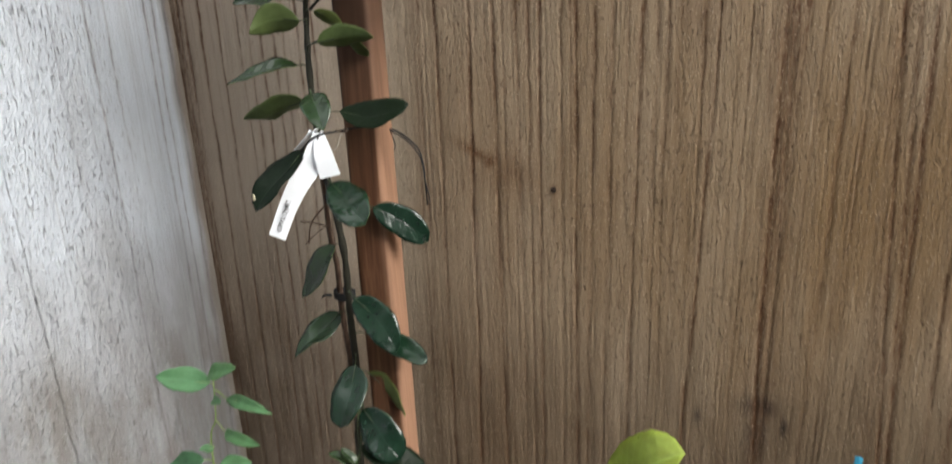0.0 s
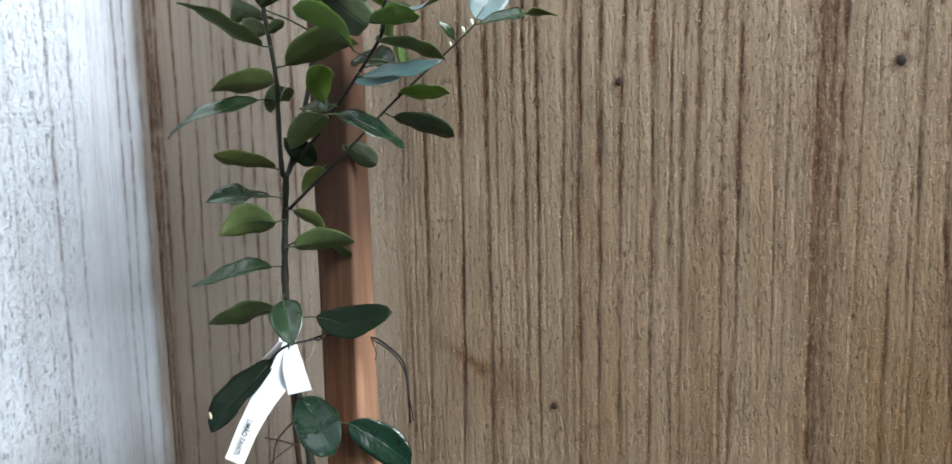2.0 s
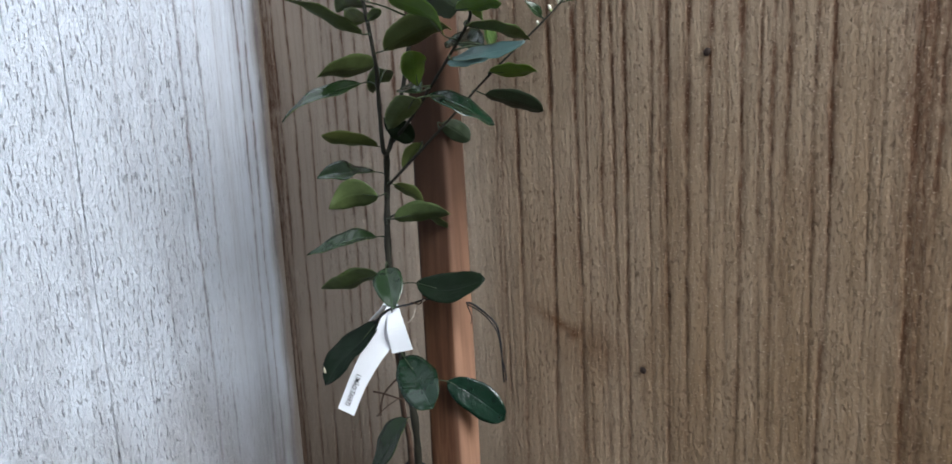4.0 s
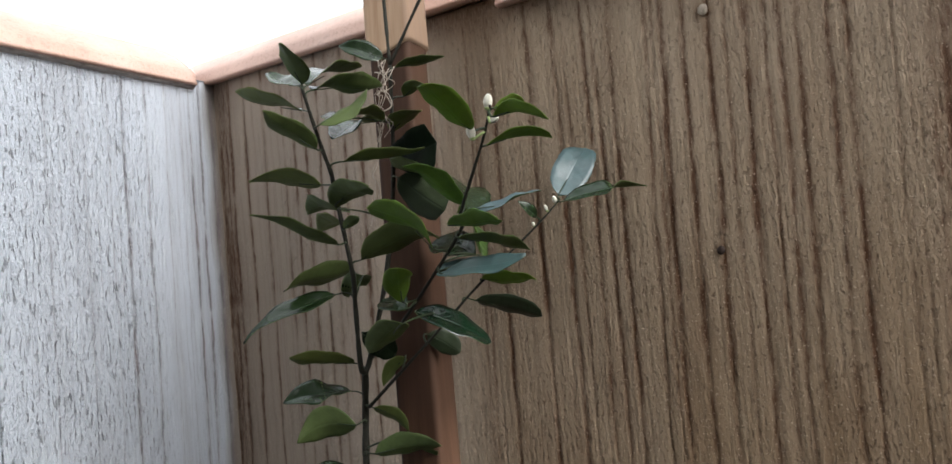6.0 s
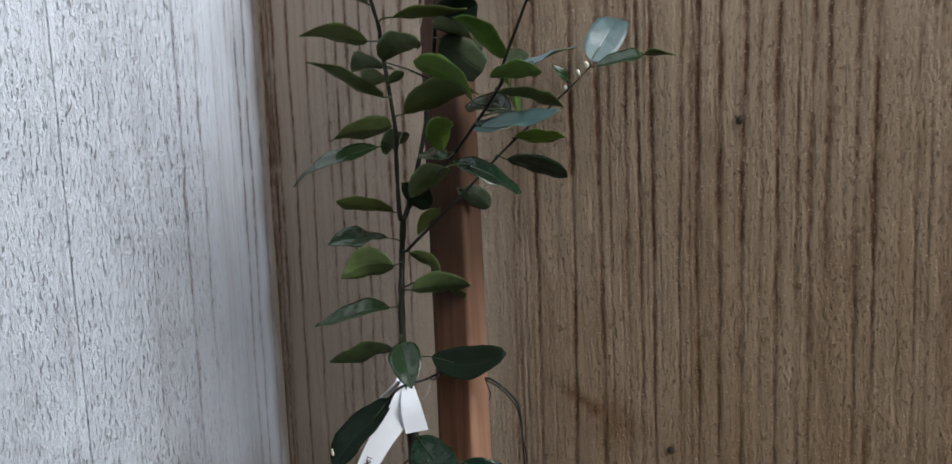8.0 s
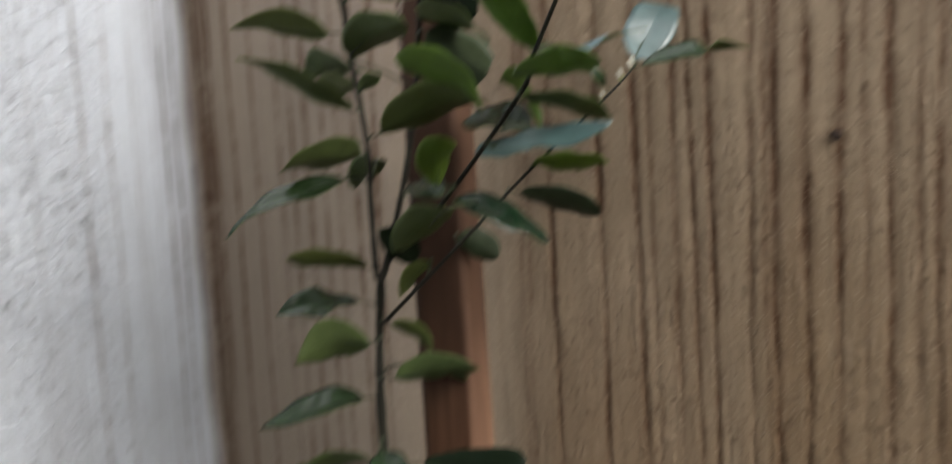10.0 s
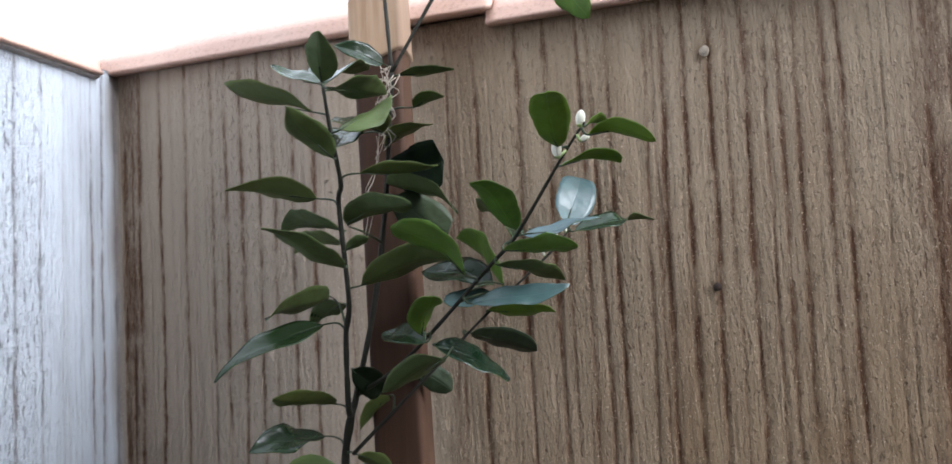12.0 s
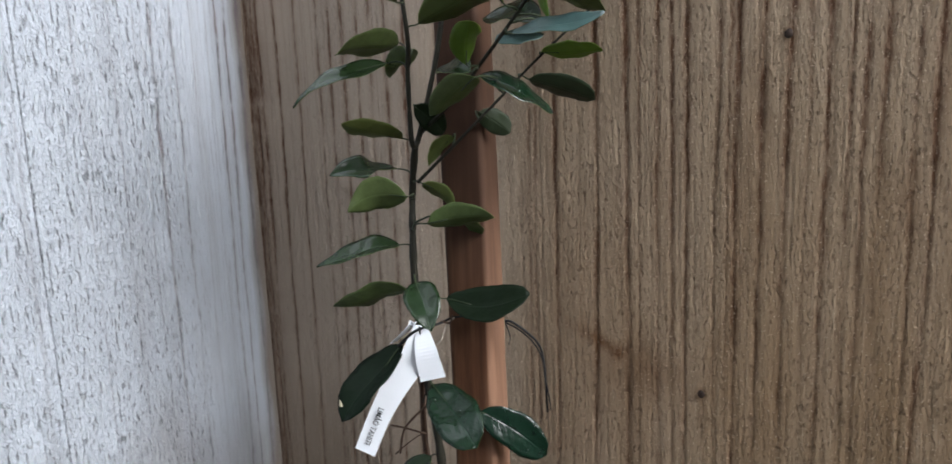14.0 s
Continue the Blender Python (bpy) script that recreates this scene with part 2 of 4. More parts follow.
M_RAW = timber("raw_wood", (0.30, 0.19, 0.115), (0.40, 0.27, 0.175), (0.47, 0.34, 0.235), (0.25, 0.17, 0.12))
M_CLAY = terracotta("coping_clay")
M_MORTAR = plain("grey_mortar", (0.40, 0.37, 0.35), 0.9, 0.25, 90.0, 0.0, 0.001)
M_LABEL = plain("white_plastic", (0.80, 0.83, 0.87), 0.45, 0.04, 20.0)
M_INK = plain("black_ink", (0.03, 0.03, 0.03), 0.5)
M_TAPE = plain("black_tape", (0.012, 0.012, 0.013), 0.7, 0.3, 60.0)
M_TWINE = plain("pale_raffia", (0.46, 0.40, 0.33), 0.8, 0.3, 200.0)
M_PLUG = plain("pale_plug", (0.36, 0.30, 0.24), 0.8, 0.3, 300.0, 0.0, 0.0008)
M_SCAR = plain("dry_leaf_spot", (0.55, 0.48, 0.34), 0.7, 0.2, 300.0)
M_IRON = plain("dark_nail", (0.035, 0.022, 0.016), 0.7, 0.4, 300.0, 0.0, 0.0008)
M_SOIL = plain("dark_soil", (0.075, 0.050, 0.032), 0.95, 0.45, 40.0, 0.0, 0.01)
M_YARD = plain("grey_plaster", (0.15, 0.147, 0.145), 0.85, 0.12, 6.0, 0.0, 0.002)
M_BLUE = plain("blue_plastic", (0.03, 0.22, 0.34), 0.4, 0.1)
M_WATER, _, wb = material("water_drop")
wb.inputs["Transmission Weight"].default_value = 1.0
wb.inputs["Roughness"].default_value = 0.02
wb.inputs["IOR"].default_value = 1.33


# ---- helpers for meshes ----
def part(name, bm, mat, parent=None, label="", smooth=True):
    me = bpy.data.meshes.new(name)
    bm.to_mesh(me)
    bm.free()
    for m in (mat if isinstance(mat, (list, tuple)) else [mat]):
        me.materials.append(m)
    if smooth:
        me.polygons.foreach_set("use_smooth", [True] * len(me.polygons))
    ob = new(name, me)
    ob.parent = parent
    return tagged(ob, label)


def smooth_path(points, steps=6):
    """A Catmull-Rom line through a few points."""
    p = [Vector(q) for q in points]
    p = [p[0] * 2 - p[1]] + p + [p[-1] * 2 - p[-2]]
    out = []
    for i in range(1, len(p) - 2):
        for k in range(steps):
            u = k / steps
            out.append(0.5 * (2 * p[i] + (p[i + 1] - p[i - 1]) * u + (2 * p[i - 1] - 5 * p[i] + 4 * p[i + 1] - p[i + 2]) * u * u
                              + (3 * p[i] - p[i - 1] - 3 * p[i + 1] + p[i + 2]) * u ** 3))
    out.append(p[-2])
    return out


def tube(bm, line, r0, r1, sides=8, knobs=0.0):
    """A tapered tube along a line, with capped ends and small swellings."""
    n = len(line)
    rings = []
    up = Vector((0.3, 0.9, 0.2))
    for i, q in enumerate(line):
        d = (line[min(i + 1, n - 1)] - line[max(i - 1, 0)]).normalized()
        a = d.cross(up).normalized()
        b = d.cross(a)
        r = r0 + (r1 - r0) * i / max(1, n - 1)
        r *= 1 + knobs * noise.noise(q * 90)
        rings.append([bm.verts.new(q + (a * math.cos(w) + b * math.sin(w)) * r) for w in (2 * math.pi * k / sides for k in range(sides))])
    for ra, rb in zip(rings, rings[1:]):
        for k in range(sides):
            bm.faces.new((ra[k], ra[(k + 1) % sides], rb[(k + 1) % sides], rb[k]))
    bm.faces.new(rings[0][::-1])
    bm.faces.new(rings[-1])
    return bm


def box(bm, lo, hi):
    m = Matrix.Translation((Vector(lo) + Vector(hi)) / 2) @ Matrix.Diagonal((*(Vector(hi) - Vector(lo)), 1))
    return bmesh.ops.create_cube(bm, size=1, matrix=m)["verts"]


def ball(bm, at, r, squash=(1, 1, 1), turn=None, u=8, v=6):
    m = Matrix.Translation(at) @ (turn or Matrix()) @ Matrix.Diagonal((r * squash[0], r * squash[1], r * squash[2], 1))
    return bmesh.ops.create_uvsphere(bm, u_segments=u, v_segments=v, radius=1, matrix=m)["verts"]


# ---- walls ----
# Long grooves of the back wall: place along it, half width in mm, depth in mm, how brown.
BACK_GROOVES = [(-0.840, 13, 0.3, 0.40), (-0.848, 3.5, 1.5, 0.85), (-0.837, 2.4, 1.6, 0.9), (-0.828, 2.6, 1.5, 0.85), (-0.798, 2.4, 1.2, 0.66), (-0.764, 2.3, 1, 0.54), (-0.728, 1.8, 0.8, 0.36), (-0.710, 2.2, 1, 0.48), (-0.690, 2.4, 1.2, 0.62),
                (-0.668, 2.0, 1.2, 0.5), (-0.650, 2.2, 0.8, 0.35), (-0.626, 2.4, 1.2, 0.55), (-0.601, 2.6, 1.2, 0.55), (-0.560, 2, 0.8, 0.3), (-0.494, 2, 1, 0.3), (-0.446, 1.8, 1, 0.4), (-0.439, 1.8, 1, 0.4), (-0.415, 2.2, 1.4, 0.65), (-0.371, 2.4, 1.8, 0.9)]
# From the stake on, also how far each one leans per metre above and below eye height, and how much of it is left near the ground.
BACK_GROOVES += [(-0.339, 2.6, 1.5, 0.66, 0.0, 0.0, 0.5), (-0.326, 1.6, 0.9, 0.38, 0.0, 0.0, 0.3), (-0.3075, 2.4, 1.3, 0.58, 0.006, 0.0, 0.35), (-0.293, 2.2, 1.2, 0.54, -0.008, 0.0, 0.35), (-0.280, 2.4, 1.4, 0.68, 0.008, 0.005, 0.5),
                 (-0.2535, 2.0, 1.1, 0.42, 0.030, 0.0, 0.25), (-0.243, 1.8, 1.0, 0.38, 0.022, 0.0, 0.2), (-0.2355, 2.7, 1.6, 0.80, 0.024, -0.004, 0.65), (-0.2135, 2.6, 1.6, 0.76, 0.018, 0.012, 0.45), (-0.1915, 2.6, 1.6, 0.74, 0.022, 0.015, 0.35),
                 (-0.1755, 1.8, 0.8, 0.36, 0.015, 0.0, 0.1), (-0.160, 2.7, 1.6, 0.82, 0.016, 0.012, 0.5), (-0.143, 2.0, 1.0, 0.46, 0.015, 0.0, 0.2), (-0.1315, 2.2, 1.2, 0.50, 0.016, 0.0, 0.15), (-0.119, 2.2, 1.0, 0.48, 0.024, 0.0, 0.15), (-0.0935, 2.4, 1.1, 0.52, 0.012, 0.0, 0.2)]
BACK_GROOVES += [(-0.0785, 2.5, 1.4, 0.78, 0.010, 0.035, 0.75), (-0.047, 1.2, 1.0, 0.25), (-0.038, 1.1, 1.0, 0.22), (-0.026, 3.0, 0.6, 0.40, 0.028, 0.0, 0.1), (-0.0155, 3.0, 1.8, 0.95, 0.026, -0.008, 1.0), (-0.010, 12, 0.4, 0.44, 0.022, -0.008, 0.6), (-0.0055, 2.4, 1.2, 0.48, 0.02, -0.01, 0.5),
                 (0.005, 2.8, 1.4, 0.66, 0.018, 0.02, 0.5), (0.021, 1.1, 0.8, 0.25), (0.0485, 2.6, 1.0, 0.48, 0.03, 0.02, 0.4), (0.061, 1.6, 0.8, 0.30), (0.067, 1.6, 0.8, 0.30), (0.086, 9, 0.4, 0.22, 0.0, -0.05, 0.8), (0.088, 2.4, 1.4, 0.55, 0.0, -0.07, 0.8), (0.102, 2.4, 1.2, 0.55, 0.0, -0.06, 0.9),
                 (0.115, 2.6, 1.2, 0.60, 0.0, -0.035, 0.8), (0.150, 2.4, 1, 0.45, 0.0, -0.03, 0.8), (0.19, 3, 1, 0.5)]
# The same on the side wall: the place is its y.
SIDE_GROOVES = [(0.842, 3, 1.2, 0.6), (0.822, 1.6, 1.2, 0.66), (0.8065, 1.4, 1.3, 0.70), (0.791, 0.9, 0.6, 0.2), (0.768, 0.9, 0.6, 0.2), (0.7405, 1.3, 1.1, 0.42), (0.711, 1.8, 1.8, 0.85), (0.690, 0.9, 0.7, 0.22), (0.66, 1.0, 0.9, 0.25), (0.617, 1.0, 0.9, 0.25), (0.55, 1.2, 1, 0.22)]
# Nail heads set in the back wall, with their rust: x, z, radius.
NAILS = [(-0.192, 1.528, 0.0036), (-0.264, 1.185, 0.0036), (-0.187, 1.747, 0.0046), (0.050, 1.531, 0.0040)]


def groove_field(s, z, grooves, seed, span):
    """Depth and dirt of the plaster at places s along the wall and heights z."""
    rng = np.random.RandomState(seed)
    depth, dirt_and_band = np.zeros_like(s), np.zeros_like(s)
    extra = [(x, rng.uniform(0.7, 1.5), rng.uniform(0.3, 0.9), rng.uniform(0.03, 0.24), 0.0, 0.0, 0.4) for x in np.arange(span[0], span[1], 0.0075) + rng.uniform(-0.004, 0.004, len(np.arange(span[0], span[1], 0.0075)))]

    def rough_line(step):
        return np.interp(z, np.arange(-0.1, 2.0, step), rng.uniform(-1, 1, len(np.arange(-0.1, 2.0, step))))
    for n, (x, w, d, k, up, down, low) in enumerate([(g[0], g[1] * 1.02, g[2] * 0.75, min(1.0, g[3] * 1.75), *(g[4:] or (0.012, 0.012, 0.75))) for g in grooves] + extra):
        fade = low + (1 - low) * np.clip((z - 1.10) / 0.44, 0, 1)
        fade = fade * (1 - 0.30 * np.clip((z - 1.60) / 0.18, 0, 1))
        high = 0.84 + 0.16 * np.clip((z - 1.30) / 0.25, 0, 1)
        fade = fade * high
        wob = 0.0013 * rough_line(0.12) + 0.0007 * rough_line(0.035) + 0.0004 * rough_line(0.012)
        gap = np.clip(0.70 + 0.30 * rough_line(0.11) + 0.42 * rough_line(0.04) + 0.34 * rough_line(0.014), 0.42 if k > 0.9 else 0.22 if k > 0.4 else 0.0, 1.0)
        wide = w * 0.001 * high * (1 + 0.28 * rough_line(0.05) + 0.22 * rough_line(0.013))
        off = s - x - wob - np.where(z > 1.38, up, down) * (z - 1.38)
        g = np.exp(-(off / wide) ** 2) * gap
        depth += d * 0.001 * g
        halo = np.exp(-(off / (wide * 2.2)) ** 2) * np.clip(gap + 0.25, 0, 1)
        dirt_and_band = np.maximum(dirt_and_band, k * fade * np.clip(0.92 * g + 0.26 * halo, 0, 1))
    return depth, dirt_and_band


def wall_face(name, along, s_edges, z_edges, grooves, seed, mat, thick, label):
    """A plastered wall: its seen face is a fine relief, the rest a plain block behind it."""
    S, Z = np.meshgrid(s_edges, z_edges)
    depth, dirt_and_band = groove_field(S, Z, grooves, seed, (s_edges[0], s_edges[-1]))
    lump = np.array([[noise.noise(Vector((s * 9, z * 4, seed))) * 0.0012 + noise.noise(Vector((s * 60, z * 18, seed))) * 0.0006 for s in s_edges] for z in z_edges])
    d = depth + lump
    rust, ochre, soot = np.zeros_like(S), np.zeros_like(S), np.zeros_like(S)
    if along == 'x':
        for x, z, r in NAILS:
            rr = np.hypot((S - x) * 1.0, Z - z)
            rust = np.maximum(rust, 0.75 * np.exp(-(rr / (r * 1.7)) ** 2))
            drip = np.exp(-((S - x) / 0.004) ** 2) * np.clip(1 - (z - Z) / 0.07, 0, 1) * (Z < z)
            rust = np.maximum(rust, 0.4 * drip)
        # an old scrape, brown and slanting, above a run of ochre
        u, v = (S + 0.366) * 0.9 - (Z - 1.227) * 0.43, (S + 0.366) * 0.43 + (Z - 1.227) * 0.9
        rust = np.maximum(rust, 1.0 * np.exp(-(u / 0.034) ** 2 - (v / 0.0065) ** 2))
        rust = np.maximum(rust, 1.1 * np.exp(-((S + 0.349) / 0.011) ** 2 - ((Z - 1.217) / 0.011) ** 2))
        rust = np.maximum(rust, 0.50 * np.exp(-((S + 0.322) / 0.042) ** 2 - ((Z - 1.203) / 0.028) ** 2))
        rust = np.maximum(rust, 0.30 * np.exp(-((S + 0.098) / 0.018) ** 2 - ((Z - 1.385) / 0.035) ** 2))
        # a dark hole low on the wall, with a grey run under it
        for x, z, rx, rz, k in ((0.001, 0.932, 0.010, 0.013, 1.1), (-0.010, 0.931, 0.022, 0.016, 0.75), (-0.008, 0.890, 0.016, 0.045, 0.55), (0.021, 0.909, 0.005, 0.013, 0.95), (-0.078, 0.905, 0.005, 0.012, 0.6)):
            soot = np.maximum(soot, np.clip(k, 0, 0.95) * np.exp(-((S - x) / rx) ** 2 - ((Z - z) / rz) ** 2))
        # wide iron-stained patch, away from the stake, with the dimmer light there painted in
        ochre = 1.0 * np.exp(-((S - 0.05) / 0.38) ** 2 - ((Z - 1.22) / 0.33) ** 2)
        # a darker band just under the coping, right of x = -0.5
        dirt_and_band = np.maximum(dirt_and_band, 0.55 * np.clip((Z - 1.775) / 0.04, 0, 1) * (S > -0.5))
    rows, cols = S.shape
    if along == 'x':
        v = np.stack([S, BACK + d, Z], -1)
        back = lambda s, z: (s, BACK + thick, z)
    else:
        v = np.stack([SIDE - d, S, Z], -1)
        back = lambda s, z: (SIDE - thick, s, z)
    verts = v.reshape(-1, 3).tolist()
    i = np.arange(rows * cols).reshape(rows, cols)
    q = np.stack([i[:-1, :-1], i[:-1, 1:], i[1:, 1:], i[1:, :-1]], -1).reshape(-1, 4)
    if along == 'y':
        q = q[:, ::-1]
    faces = q.tolist()
    n = len(verts)
    s0, s1, z0, z1 = s_edges[0], s_edges[-1], z_edges[0], z_edges[-1]
    verts += [back(s0, z0), back(s1, z0), back(s1, z1), back(s0, z1)]
    faces += [[n, n + 3, n + 2, n + 1], i[-1, :].tolist() + [n + 2, n + 3], i[:, 0].tolist() + [n + 3, n], i[:, -1].tolist()[::-1] + [n + 1, n + 2]]
    me = bpy.data.meshes.new(name)
    me.from_pydata(verts, [], faces)
    # back wall left of the stake: bounce and glare put in as paler colour
    corner_tint = np.clip((S - BACK + 0.024 + 0.003 * np.sin(Z * 40)) / 0.018, 0, 1) if along == 'y' else 0.85 * np.clip((-0.42 - S) / 0.2, 0, 1)
    # soil splashed up from the bed in ragged tongues, ground-level shade painted in
    tongue = np.array([[noise.noise(Vector((s * 14, z * 5, seed + 9))) for s in s_edges] for z in z_edges])
    rise = 1.13 if along == 'y' else 1.04
    rise = rise + (0.07 * np.clip((-0.35 - S) / 0.1, 0, 1) if along == 'x' else 0.0)
    splash_and_shade = 0.85 * np.clip((rise + 0.10 * tongue - Z) / 0.20, 0, 1) * (np.clip((S - 0.32) / 0.2, 0, 1) if along == 'y' else 0.85)
    grit = np.clip((0.775 - S) / 0.06, 0.10, 1) if along == 'y' else np.clip((S + 0.78) / 0.06, 0.35, 1) * (1 - 0.5 * np.clip((Z - 1.55) / 0.2, 0, 1))
    for key, field in (("dirt_and_band", dirt_and_band), ("rust", rust), ("glare_and_edge", corner_tint), ("grit", grit), ("splash_and_shade", splash_and_shade), ("ochre", ochre), ("soot", soot)):
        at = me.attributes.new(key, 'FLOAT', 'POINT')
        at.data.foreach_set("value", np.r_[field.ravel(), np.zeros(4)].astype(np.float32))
    me.materials.append(mat)
    me.polygons.foreach_set("use_smooth", [True] * len(me.polygons))
    ob = new(name, me)
    return tagged(ob, label, "wall", kind="structure")


xs = np.r_[np.arange(SIDE - 0.0112, 0.24, 0.0014), np.arange(0.25, 0.6, 0.02), np.arange(0.6, 3.01, 0.3)]
zs = np.r_[np.arange(0.0, 0.6, 0.2), np.arange(0.6, TOP, 0.0055), [TOP]]
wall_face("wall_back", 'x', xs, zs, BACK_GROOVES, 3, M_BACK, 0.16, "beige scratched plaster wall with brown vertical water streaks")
ys = np.r_[np.arange(-3.0, 0.3, 0.3), np.arange(0.36, 0.56, 0.002), np.arange(0.56, BACK + 0.012, 0.0010)]
wall_face("wall_side", 'y', ys, zs, SIDE_GROOVES, 5, M_SIDE, 0.16, "white scratched plaster wall meeting the beige wall in a corner")

bm = bmesh.new()
bmesh.ops.create_grid(bm, x_segments=60, y_segments=60, size=20.0, matrix=Matrix.Translation((1.0, -0.6, 0)))
for v in bm.verts:
    v.co.z += 0.012 * noise.noise(v.co * 3)
tagged(part("ground", bm, M_SOIL), "dark bare garden soil", "ground", kind="structure")
# added unseen wall, tall enough to keep sky light off the back wall
bm = bmesh.new()
box(bm, (-1.0, -1.06, 0), (3.4, -0.9, 5.8))
tagged(part("wall_front", bm, M_YARD, smooth=False), "plain grey plastered wall, unseen, added across the yard to cut off sky light", "wall", kind="structure")


# added unseen wall that cuts low light from the right
bm = bmesh.new()
box(bm, (2.6, -0.9, 0), (2.75, BACK, 2.0))
tagged(part("wall_right", bm, M_YARD, smooth=False), "plain grey plastered wall, unseen, added to close the yard and cut low light", "wall", kind="structure")


# ---- clay coping on the walls ----
def coping_tile(length, width, rise, lip):
    """One clay coping piece along +x: a shallow arch with a down-turned lip on both sides and thick clay."""
    bm = bmesh.new()
    prof = []
    steps = 12
    for k in range(steps + 1):
        u = k / steps * 2 - 1
        prof.append((u * (width / 2 - 0.0025), 0.002 + rise * (1 - abs(u) ** 1.7)))
    outer = [(-width / 2, -lip), (-width / 2, -lip + 0.004), (-width / 2 + 0.002, -lip + 0.006)] + prof + [(width / 2 - 0.002, -lip + 0.006), (width / 2, -lip + 0.004), (width / 2, -lip)]
    inner = [(width / 2 - 0.012, -lip), (width / 2 - 0.012, -0.002), (-width / 2 + 0.012, -0.002), (-width / 2 + 0.012, -lip)]
    loop = outer + inner
    rings = []
    for f, sc in ((0, 0.985), (0.02, 1.0), (0.5, 1.0), (0.98, 1.0), (1.0, 0.985)):
        rings.append([bm.verts.new((f * length, y * sc + 0.0012 * noise.noise(Vector((f * 7, y * 30, z * 30))), z * sc)) for y, z in loop])
    for a, b in zip(rings, rings[1:]):
        for k in range(len(loop)):
            bm.faces.new((a[k], b[k], b[(k + 1) % len(loop)], a[(k + 1) % len(loop)]))
    bm.faces.new(rings[0])
    bm.faces.new(rings[-1][::-1])
    bmesh.ops.recalc_face_normals(bm, faces=bm.faces)
    return bm


def mortar_bed(length, width, lip):
    """The mortar squeezed out under both edges of a coping piece."""
    bm = bmesh.new()
    for side in (-1, 1):
        rows = []
        for i in range(25):
            x = length * i / 24
            a, b = width / 2 - 0.013, width / 2 - 0.004 + 0.0015 * noise.noise(Vector((x * 25, side, 3)))
            low = -lip - 0.0045 - 0.0015 * noise.noise(Vector((x * 30, side, 8)))
            rows.append([bm.verts.new((x, side * y, z)) for y, z in ((a, -lip + 0.002), (b, -lip + 0.002), (b - 0.0015, low + 0.002), (a, low))])
        for p, q in zip(rows, rows[1:]):
            for k in range(4):
                bm.faces.new((p[k], p[(k + 1) % 4], q[(k + 1) % 4], q[k]))
        bm.faces.new(rows[0])
        bm.faces.new(rows[-1])
    bmesh.ops.recalc_face_normals(bm, faces=bm.faces)
    return bm


def coping(start, heading, number, length, width, first, lift, bedded=False):
    for k in range(number):
        ob = part("coping_tile", coping_tile(length, width, 0.055, 0.013), M_CLAY)
        tagged(ob, "weathered orange clay coping tile on top of the wall", "coping tile", "coping tiles along the walls")
        at = Vector(start) + Vector(heading) * (first + k * (length - 0.006))
        ob.matrix_world = Matrix.Translation(at + Vector((0, 0, lift + (-0.010 if k % 2 else 0.0)))) @ Matrix.Rotation(math.atan2(heading[1], heading[0]), 4, 'Z') @ Matrix.Rotation(radians(-0.6), 4, 'Y')
        if bedded:
            part("mortar_bed", mortar_bed(length - 0.008, width, 0.013), M_MORTAR, ob, "grey mortar", smooth=False)


coping((SIDE - 0.08, BACK + 0.08, TOP + 0.002), (1, 0, 0), 8, 0.56, 0.190, -0.015, 0.006)
coping((SIDE - 0.08, BACK - 0.035, TOP + 0.002), (0, -1, 0), 7, 0.62, 0.184, 0.0, 0.0, True)

# nail heads
for x, z, r in NAILS:
    bm = bmesh.new()
    ball(bm, (x, BACK - 0.0005, z), r, (1, 0.45, 1.15), u=12, v=8)
    for v in bm.verts:
        v.co += Vector((noise.noise(v.co * 400), 0, noise.noise(v.co * 350 + Vector((5, 0, 0))))) * 0.0008
    pale = z > 1.7
    tagged(part("nail_head", bm, M_PLUG if pale else M_IRON), "small plaster-coloured nail head sunk in the wall" if pale else "small dark rusty nail head sunk in the plaster", "nail", "nails in the wall")


# ---- stake ----
def stake_line(z):
    return Vector((-0.469 - 0.0292 * (z - 1.3), 0.7673 + 0.0442 * (z - 1.3), z))


